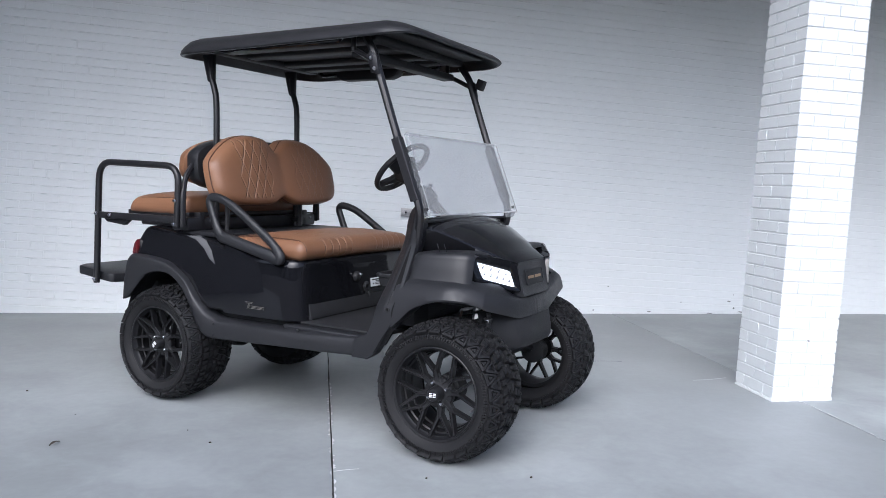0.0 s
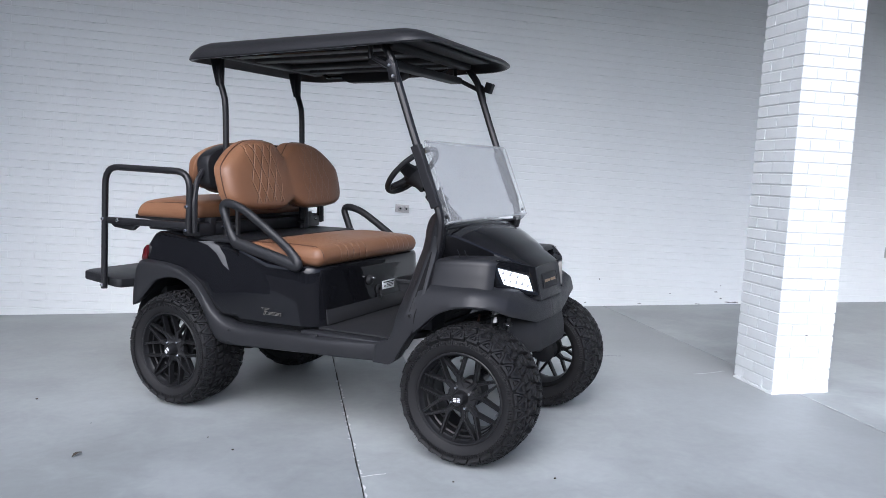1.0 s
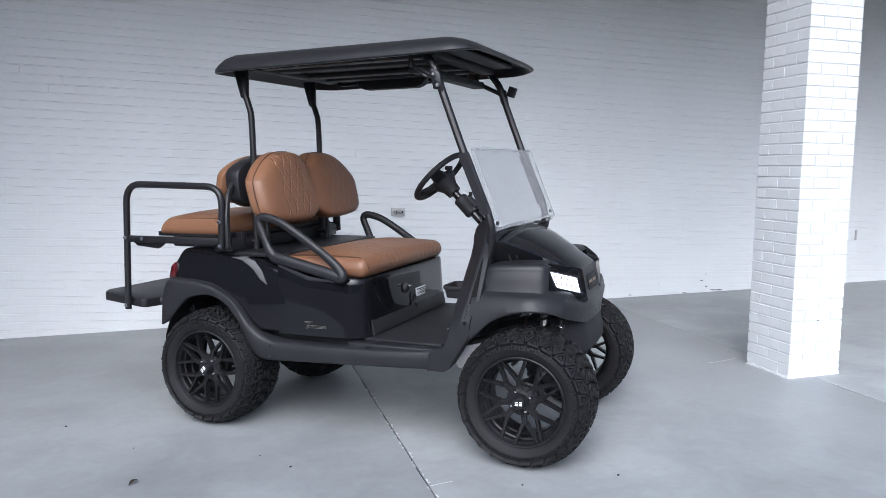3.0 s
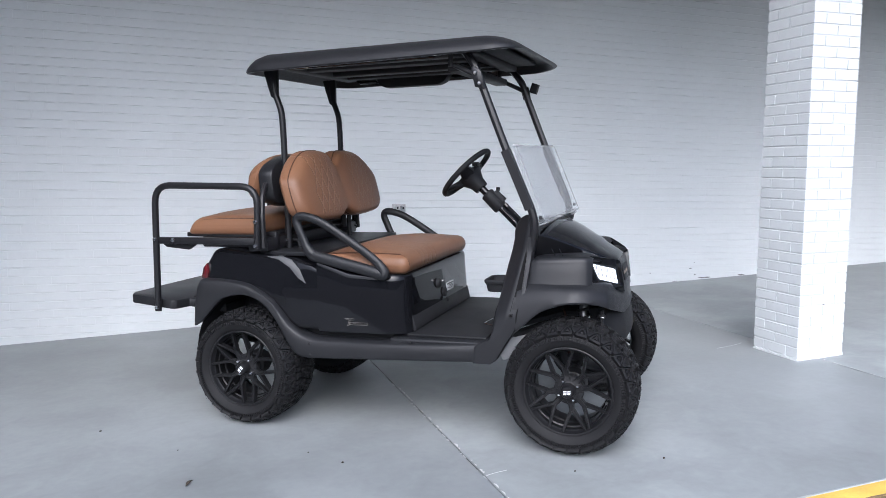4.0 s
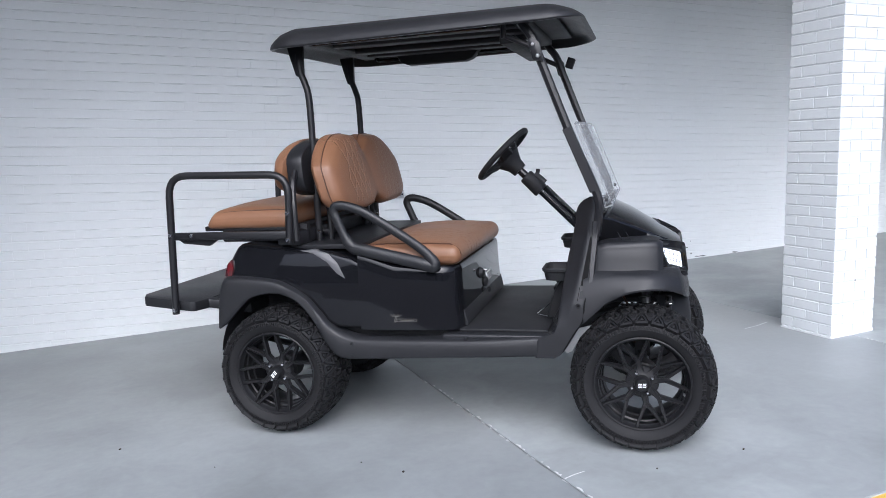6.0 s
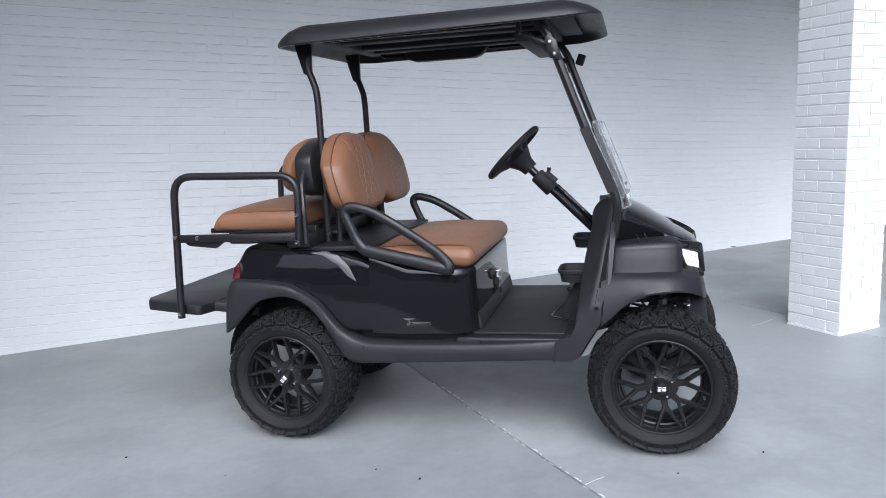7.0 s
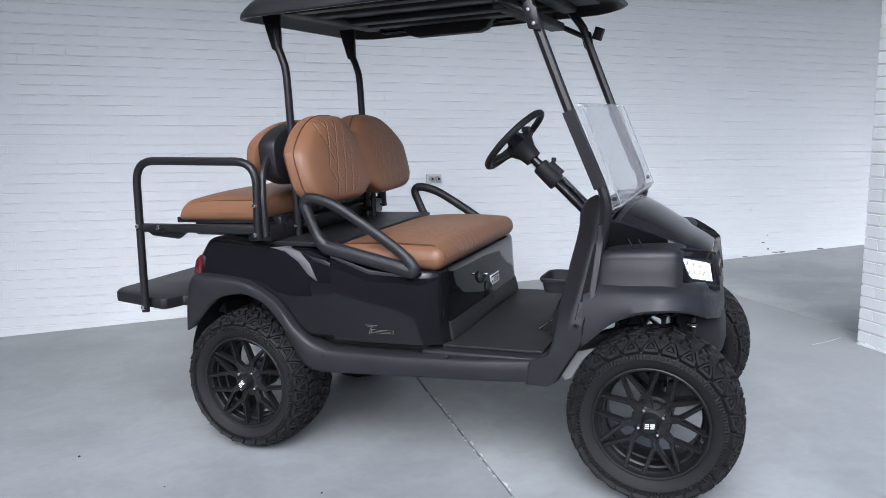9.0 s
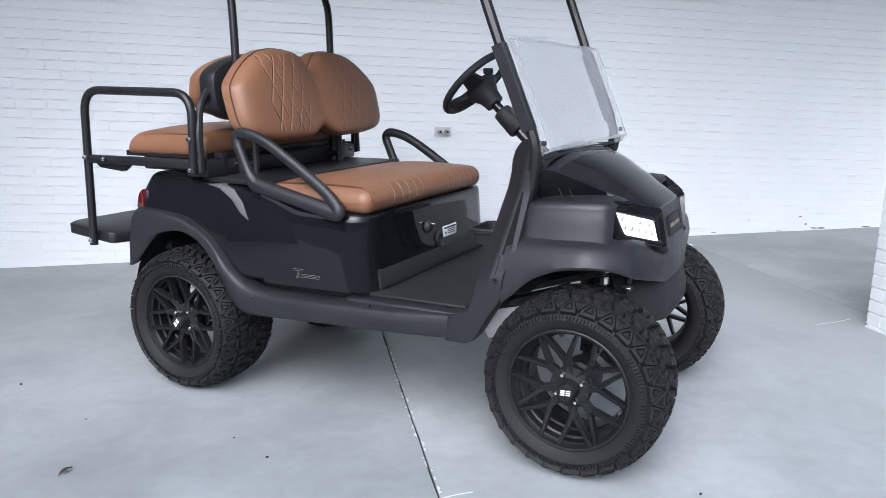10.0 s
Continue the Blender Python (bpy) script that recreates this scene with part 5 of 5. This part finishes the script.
part("charger_socket", lathe(B(), [(0.012, 0.896), (0.014, 0.908), (0.020, 0.911), (0.026, 0.906), (0.028, 0.893), (0, 0.890)], 24, c=(0, 0.022, 0.628), axis="x"), DARK, cart, "round black charger socket")
part("socket_flap", tube(B(), smooth_line([(0.912, 0.022, 0.600), (0.920, 0.026, 0.588), (0.916, 0.030, 0.575)]), 0.007, 8), DARK, cart)
plate = part("warning_label", rbox(B(), (0.8965, 0.127, 0.644), (0.0025, 0.063, 0.024), 0.002, 1), WHITE_PAINT, cart, "white warning label with dark print")
strokes(plate, "label_print", DARK, [(-0.055, 0.017, 0.055, 0.017), (-0.055, 0.014, 0.055, 0.014), (-0.02, 0.006, 0.05, 0.006), (-0.02, -0.002, 0.05, -0.002), (-0.02, -0.010, 0.045, -0.010), (-0.045, -0.004, -0.032, -0.004), (-0.045, -0.008, -0.032, -0.008)], pose(0.8992, 0.127, 0.643) @ pose(0, 0, 0, 0, 0, 90), 0.0018, 0.0006)
part("pedal", rbox(B(), (1.30, -0.06, 0.585), (0.012, 0.045, 0.05), 0.006, 1, turn=Matrix.Rotation(radians(-35), 3, "Y")), DARK, cart)
part("pedal", rbox(B(), (1.30, 0.09, 0.58), (0.012, 0.03, 0.06), 0.006, 1, turn=Matrix.Rotation(radians(-35), 3, "Y")), DARK, cart)
part("pedal_frame", tube(B(), rounded([(1.31, -0.33, 0.522), (1.20, -0.24, 0.520), (1.22, -0.10, 0.520), (1.27, -0.20, 0.575)], 0.01, 2), 0.003, 6), CHROME, cart, "bright pedal frame edge")
# backrest supports
for s in (-1, 1):
    part("backrest_support", tube(tube(B(), [(0.20, s * 0.30, 0.90), (0.20, s * 0.30, 1.14)], 0.014, 8), [(0.20, s * 0.30, 0.945), (0.13, s * 0.30, 0.945)], 0.013, 8), METAL_BLACK, cart)
    part("bolt", lathe(B(), [(0, -0.008), (0.006, -0.007), (0.008, 0.0), (0, 0.0)], 10, c=(0.183, -0.40 if s < 0 else 0.42, 0.955)), CHROME, cart, "bright steel bolt")
# bolts on the rocker, brackets on the struts
for x, z in ((0.385, 0.452), (0.385, 0.395), (0.93, 0.487)):
    for s in (-1, 1):
        bm = lathe(B(), [(0, -0.584), (0.004, -0.583), (0.007, -0.580), (0.007, -0.57)], 10, c=(x, 0, z))
        part("rocker_screw", bm if s < 0 else mirror_y(bm), DARK, cart)


def strut_bracket(bm):
    prism(bm, [(1.255, 1.675), (1.30, 1.665), (1.285, 1.745), (1.25, 1.77), (1.235, 1.755)], -0.490, -0.474, 0.003)
    return bm


both(strut_bracket, "strut_bracket", METAL_BLACK, cart)
for x, z in ((1.277, 1.69), (1.258, 1.738)):
    both(lambda bm: lathe(bm, [(0, -0.500), (0.006, -0.499), (0.009, -0.494), (0.009, -0.488)], 10, c=(x, 0, z)), "bracket_bolt", STEEL, cart)
part("strut_clip", rbox(B(), (1.322, 0.470, 1.735), (0.020, 0.022, 0.028), 0.004, 1, turn=Matrix.Rotation(radians(20), 3, "Y")), DARK, cart)
# windshield fittings
for s in (-1, 1):
    for x, z, y in ((1.545, 1.075, 0.462),):
        part("windshield_clip", rbox(B(), (x, s * y, z), (0.007, 0.008, 0.008), 0.003, 1), DARK, cart)
part("strut_foot", tube(B(), smooth_line([(1.515, 0.424, 0.95), (1.530, 0.424, 1.0), (1.540, 0.424, 1.05)]), 0.017, 8), METAL_BLACK, cart)
for a, b, r in (((1.426, -0.452, 1.405), (1.426, 0.452, 1.405), 0.006), ((1.569, -0.462, 1.052), (1.569, 0.462, 1.052), 0.004), ((1.538, -0.462, 1.050), (1.538, 0.30, 1.050), 0.0025), ((1.436, -0.452, 1.404), (1.570, -0.462, 1.052), 0.0014), ((1.436, 0.452, 1.404), (1.570, 0.462, 1.052), 0.0022), ((1.569, -0.462, 1.052), (1.538, -0.458, 1.040), 0.004)):
    part("windshield_edge", tube(B(), [a, b], r, 8), PANE_EDGE, cart)
part("windshield_tab", prism(B(), [(1.535, 1.052), (1.572, 1.052), (1.560, 1.028), (1.545, 1.020)], 0.375, 0.445, 0.003), PANE_EDGE, cart, "frosted acrylic tab under the pane")
part("cowl_seal", tube(B(), [(1.535, -0.44, 1.022), (1.545, 0, 1.03), (1.535, 0.44, 1.022)], 0.006, 8), DARK, cart)
# wires in the gap beside the hood
for x in (1.60, 1.635):
    part("wire", tube(B(), smooth_line([(x, -0.425, 0.865), (x + 0.006, -0.440, 0.895), (x - 0.012, -0.432, 0.93)]), 0.0016, 6), DARK, cart)
# ---- small things of the place ----
outlet = new("wall_outlet", finish(rbox(B(), (0, 0, 0), (0.062, 0.012, 0.036), 0.004, 1), "wall_outlet", PLATE))
outlet.matrix_world = pose(1.005, WALL_Y - 0.012, 0.972)
tagged(outlet, "small grey double outlet on the brick wall", "outlet")
for x in (-0.024, 0.03):
    c = part("outlet_cap", lathe(B(), [(0, -0.035), (0.014, -0.035), (0.021, -0.028), (0.023, -0.010), (0, -0.010)], 16, c=(x, 0, 0)), STEEL, outlet)
    part("outlet_hole", lathe(B(), [(0, -0.037), (0.009, -0.037), (0.009, -0.030), (0, -0.030)], 12, c=(x + 0.003, 0, 0)), DARK, c)
tap = new("wall_pipe", finish(tube(B(), [(0, 0, -0.06), (0, 0, 0.05)], 0.012, 8), "wall_pipe", PLATE))
tap.matrix_world = pose(6.11, WALL_Y - 0.012, 0.83)
tagged(tap, "short grey pipe stub on the brick wall", "pipe")


def leaf_mesh(bm):
    rows = []
    for i in range(9):
        t = i / 8
        w = 0.008 * math.sin(math.pi * min(1, t * 1.15)) * (1 if t < 0.8 else 0.5) + 0.0008
        z = 0.004 + 0.008 * math.sin(t * 3)
        rows.append([(t * 0.06, -w, z + 0.003), (t * 0.06, 0, z), (t * 0.06, w, z + 0.004), (t * 0.06, 0, z + 0.0012)])
    return loft(bm, rows, wrap=True, caps=True)


leaf = new("leaf", finish(leaf_mesh(B()), "leaf", LEAF))
leaf.matrix_world = SLOPE @ pose(-0.868, 3.538, 0, 0, 0, 62)
tagged(leaf, "dry curled dark leaf on the floor", "leaf")
for x, y, k in ((-0.194, 3.54, 1.0), (-1.278, 4.439, 1.0), (-0.32, 3.72, 0.7), (0.72, 3.05, 0.8), (1.15, 3.02, 1.0), (-0.9, 4.0, 0.6)):
    g = new("grit", finish(rbox(B(), (0, 0, 0.003 * k), (0.005 * k, 0.004 * k, 0.003 * k), 0.002, 1), "grit", LEAF))
    g.matrix_world = SLOPE @ pose(x, y, 0, 0, 0, 40 * k)
    tagged(g, "tiny dark bit of grit on the floor", "grit", group="grit on the floor")


def chip_strip(x, y0, y1, seed, w=0.010):
    """Paint broken away in flakes along a joint."""
    r = random.Random(seed)
    bm = B()
    y = y0
    while y < y1:
        l = r.uniform(0.01, 0.06)
        a, b = r.uniform(0.3, 1) * w, r.uniform(0.2, 1) * w
        side = r.choice((-1, 1))
        o = x + side * 0.004
        pts = [(o, y), (o + side * a * 0.5, y + l * 0.2), (o + side * a, y + l * 0.5), (o + side * b * 0.6, y + l * 0.8), (o, y + l)]
        lo = [bm.verts.new((u, v, 0.0004)) for u, v in pts]
        hi = [bm.verts.new((u, v, 0.0014)) for u, v in pts]
        bm.faces.new(hi)
        for i in range(5):
            bm.faces.new((lo[i], lo[(i + 1) % 5], hi[(i + 1) % 5], hi[i]))
        y += l + r.uniform(-0.01, 0.04)
    return bm


part("joint_chips", chip_strip(JA, 2.5, 4.6, 3, 0.013), CHIP, floor, "pale flakes along the joint")
part("joint_chips", chip_strip(JB, 2.6, 4.0, 5, 0.005), CHIP, floor)


def scratch(pts, w, seed):
    bm = B()
    rows = []
    for i, p in enumerate(smooth_line([(x, y, 0) for x, y in pts], 6)):
        k = w * (0.4 + 0.6 * abs(noise.noise(Vector((i * 0.7, seed, 0)))))
        rows.append([(p.x, p.y - k, 0.0005), (p.x, p.y - k * 0.5, 0.0013), (p.x, p.y + k * 0.5, 0.0013), (p.x, p.y + k, 0.0005)])
    return loft(bm, rows)


part("scratch", scratch([(0.35, 3.158), (0.40, 3.170), (0.455, 3.176)], 0.006, 1), CHIP, floor, "pale branch crack")
part("scratch", scratch([(2.62, 4.475), (2.75, 4.49), (2.87, 4.523)], 0.009, 2), CHIP, floor, "pale scrape on the floor")
part("scratch", scratch([(2.0, 4.95), (2.2, 5.0), (2.35, 4.98)], 0.004, 4), CRACK, floor)

# ragged paint lip round the foot of the column
def foot_lip(bm):
    rows = []
    for i in range(120):
        t = i / 120 * 4
        k, u = int(t), t - int(t)
        a = [(COL[0], COL[2]), (COL[1], COL[2]), (COL[1], COL[3]), (COL[0], COL[3])]
        p, q = a[k], a[(k + 1) % 4]
        x, y = p[0] + (q[0] - p[0]) * u, p[1] + (q[1] - p[1]) * u
        cx, cy = (COL[0] + COL[1]) / 2, (COL[2] + COL[3]) / 2
        d = Vector((x - cx, y - cy, 0)).normalized()
        w = 0.003 + 0.007 * abs(noise.noise(Vector((i * 0.9, 0, 7)))) * 2
        h = 0.008 + 0.016 * abs(noise.noise(Vector((i * 0.7, 4, 0)))) * 2
        z = 0.0498 * x
        rows.append([(x - d.x * 0.01, y - d.y * 0.01, z + h), (x + d.x * 0.003, y + d.y * 0.003, z + h), (x + d.x * w, y + d.y * w, z + h * 0.4), (x + d.x * w * 1.1, y + d.y * w * 1.1, z - 0.01)])
    rows.append(rows[0])
    return loft(bm, rows)


part("foot_lip", foot_lip(B()), MORTAR, column, "ragged white paint edge")

# paint chipped off the foot of the wall
def flake(w, h, seed):
    r = random.Random(seed)
    pts = [(w * math.cos(a) * r.uniform(0.5, 1), h * math.sin(a) * r.uniform(0.5, 1)) for a in [2 * math.pi * k / 9 for k in range(9)]]
    return prism(B(), pts, -0.0012, 0.001)


for k, (x, z, w, h) in enumerate(((4.215, 0.335, 0.022, 0.007), (4.275, 0.27, 0.016, 0.010), (2.966, 0.412, 0.008, 0.007), (2.841, 0.178, 0.012, 0.008), (4.36, 0.236, 0.05, 0.007), (4.43, 0.236, 0.05, 0.009), (4.875, 0.252, 0.06, 0.008), (4.02, 0.207, 0.05, 0.005), (3.72, 0.30, 0.010, 0.006), (4.26, 0.40, 0.008, 0.006), (3.4, 0.19, 0.03, 0.005))):
    p = part("paint_chip", flake(w, h, k), CRACK, wall)
    p.location = (x, WALL_Y - 0.0015, z)

p = part("paint_chip", flake(0.011, 0.006, 40), CRACK, column)
p.location = (3.045, COL[2] - 0.0015, 0.50)

# ---- bricks of the column and the wall ----
def brick_mesh(lx, ly, lz, seed, mat=None):
    """A painted brick with softened, slightly uneven edges, centred on its middle."""
    r = random.Random(seed)
    bm = B()
    rbox(bm, (0, 0, 0), (lx / 2, ly / 2, lz / 2), 0.003, 1)
    for v in bm.verts:
        v.co += Vector([r.uniform(-0.0005, 0.0005) for _ in range(3)])
    return finish(bm, "brick", BRICK_PAINT, 8)


BRICK_H = COURSE - 0.0075
CW, CD = COL[1] - COL[0], COL[3] - COL[2]
FULL = [brick_mesh(CW / 2 - 0.004, 0.09, BRICK_H, 10 + i) for i in range(5)]
TURNED = [brick_mesh(0.09, CD / 2 - 0.004, BRICK_H, 20 + i) for i in range(5)]
CLOSER = [brick_mesh(CW - 0.196, 0.09, BRICK_H, 30 + i) for i in range(4)]
CLOSER_T = [brick_mesh(0.09, CD - 0.196, BRICK_H, 40 + i) for i in range(4)]


def lay(me, x, y, z, owner, k=1.0):
    o = new("brick", me)
    o.parent = owner
    o.matrix_basis = pose(x + k * rng.uniform(-0.001, 0.001), y + k * rng.uniform(-0.001, 0.001), z + rng.uniform(-0.0008, 0.0008), rng.uniform(-0.7, 0.5) if owner is wall else 0, k * rng.uniform(-0.25, 0.25), k * rng.uniform(-0.25, 0.25))


n_course = int((CEIL_Z - PHASE) / COURSE)
xa, xb, ya, yb = COL
xm, ym = (xa + xb) / 2, (ya + yb) / 2
for k in range(1, n_course):
    z = PHASE + (k + 0.5) * COURSE
    if k % 2:
        for y in (ya + CD / 4 - 0.002, yb - CD / 4 + 0.002):
            for x in (xa + 0.045, xb - 0.045):
                lay(TURNED[rng.randrange(5)], x, y, z, column, 0.45)
        for y in (ya + 0.045, yb - 0.045):
            lay(CLOSER[rng.randrange(4)], xm, y, z, column, 0.45)
    else:
        for x in (xa + CW / 4 - 0.002, xb - CW / 4 + 0.002):
            for y in (ya + 0.045, yb - 0.045):
                lay(FULL[rng.randrange(5)], x, y, z, column, 0.45)
        for x in (xa + 0.045, xb - 0.045):
            lay(CLOSER_T[rng.randrange(4)], x, ym, z, column, 0.45)

def stretcher(seed, gap, deep):
    """A wall brick whose ends run flush under the paint, with soft top and bottom edges."""
    r = random.Random(seed)
    bm = B()
    h, w = COURSE / 2 - deep, 0.1016 - gap
    prof = [(0.02, -h), (-0.0225, -h), (-0.025, -h + 0.003), (-0.025, h - 0.003), (-0.0225, h), (0.02, h)]
    rows = []
    for x in (-w, -w / 2, 0, w / 2, w):
        j = r.uniform(-0.0008, 0.0008)
        rows.append([(x, y + (j if y < 0 else 0), z + r.uniform(-0.0006, 0.0006)) for y, z in prof])
    loft(bm, rows, wrap=True, caps=True)
    return finish(bm, "brick", WHITE_PAINT, 25)


# beds of three widths, some bricks with an open end joint
STRETCH = [[stretcher(50 + 10 * j + i, g, d) for i, g in enumerate((-0.0004, -0.0004, -0.0004, -0.0004, 0.0004, 0.001, 0.002))] for j, d in enumerate((0.0005, 0.0012, 0.0021, 0.0032))]


def bed(k, x):
    """How far the bed joint has opened along a course."""
    return max(0.0, min(0.999, 0.30 + 1.1 * noise.noise(Vector((x * 0.55, k * 1.73, 0.5))) + 0.35 * noise.noise(Vector((x * 2.1, k * 3.1, 4.0)))))


verts, faces = [], []
for k in range(-9, n_course + 1):
    z = PHASE + (k + 0.5) * COURSE
    for i in range(-30, 48):
        x = (i + (0.5 if k % 2 else 0)) * 0.2032
        near = -0.9 < x < 2.1 and 0.30 < z < 1.65
        y = WALL_Y + 0.025 + rng.uniform(-0.0006, 0.0006)
        if near:
            lay(STRETCH[int(4 * bed(k, x))][rng.randrange(7) if x < 0.6 else rng.randrange(4)], x, y, z, wall, 0.15)
            continue
        w, h = 0.1012 - rng.choice((-0.0004, -0.0004, -0.0004, 0.0, 0.001, 0.002) if x < 0 else (-0.0004,)), COURSE / 2 - 0.0005 - (0.0031 if x < 1.5 else 0.0021) * bed(k, x) * rng.uniform(0.6, 1.3)
        t, tip = rng.uniform(-0.0015, 0.0015), rng.uniform(-0.0007, 0.0005)
        b = len(verts)
        for dx, dz, dy in ((-w, -h + t, 0), (w, -h - t, 0), (w, h - t, 0), (-w, h + t, 0)):
            verts.append((x + dx, y, z + dz))
        c = 0.0028
        for dx, dz in ((-w, -h + c + t), (w, -h + c - t), (w, h - c - t), (-w, h - c + t)):
            verts.append((x + dx, y - 0.025 + (tip if dz > 0 else -tip), z + dz))
        for q in range(4):
            verts.append((verts[b + q][0], y - 0.022, verts[b + q][2]))
        for q in range(4):
            n = (q + 1) % 4
            faces.append((b + q, b + n, b + 8 + n, b + 8 + q))
            faces.append((b + 8 + q, b + 8 + n, b + 4 + n, b + 4 + q))
        faces.append((b + 4, b + 5, b + 6, b + 7))
me = bpy.data.meshes.new("far_bricks")
me.from_pydata(verts, [], faces)
me.materials.append(WHITE_PAINT)
rest = tagged(new("brickwork", me), "rows of white painted bricks", kind="stuff")
rest.parent = wall
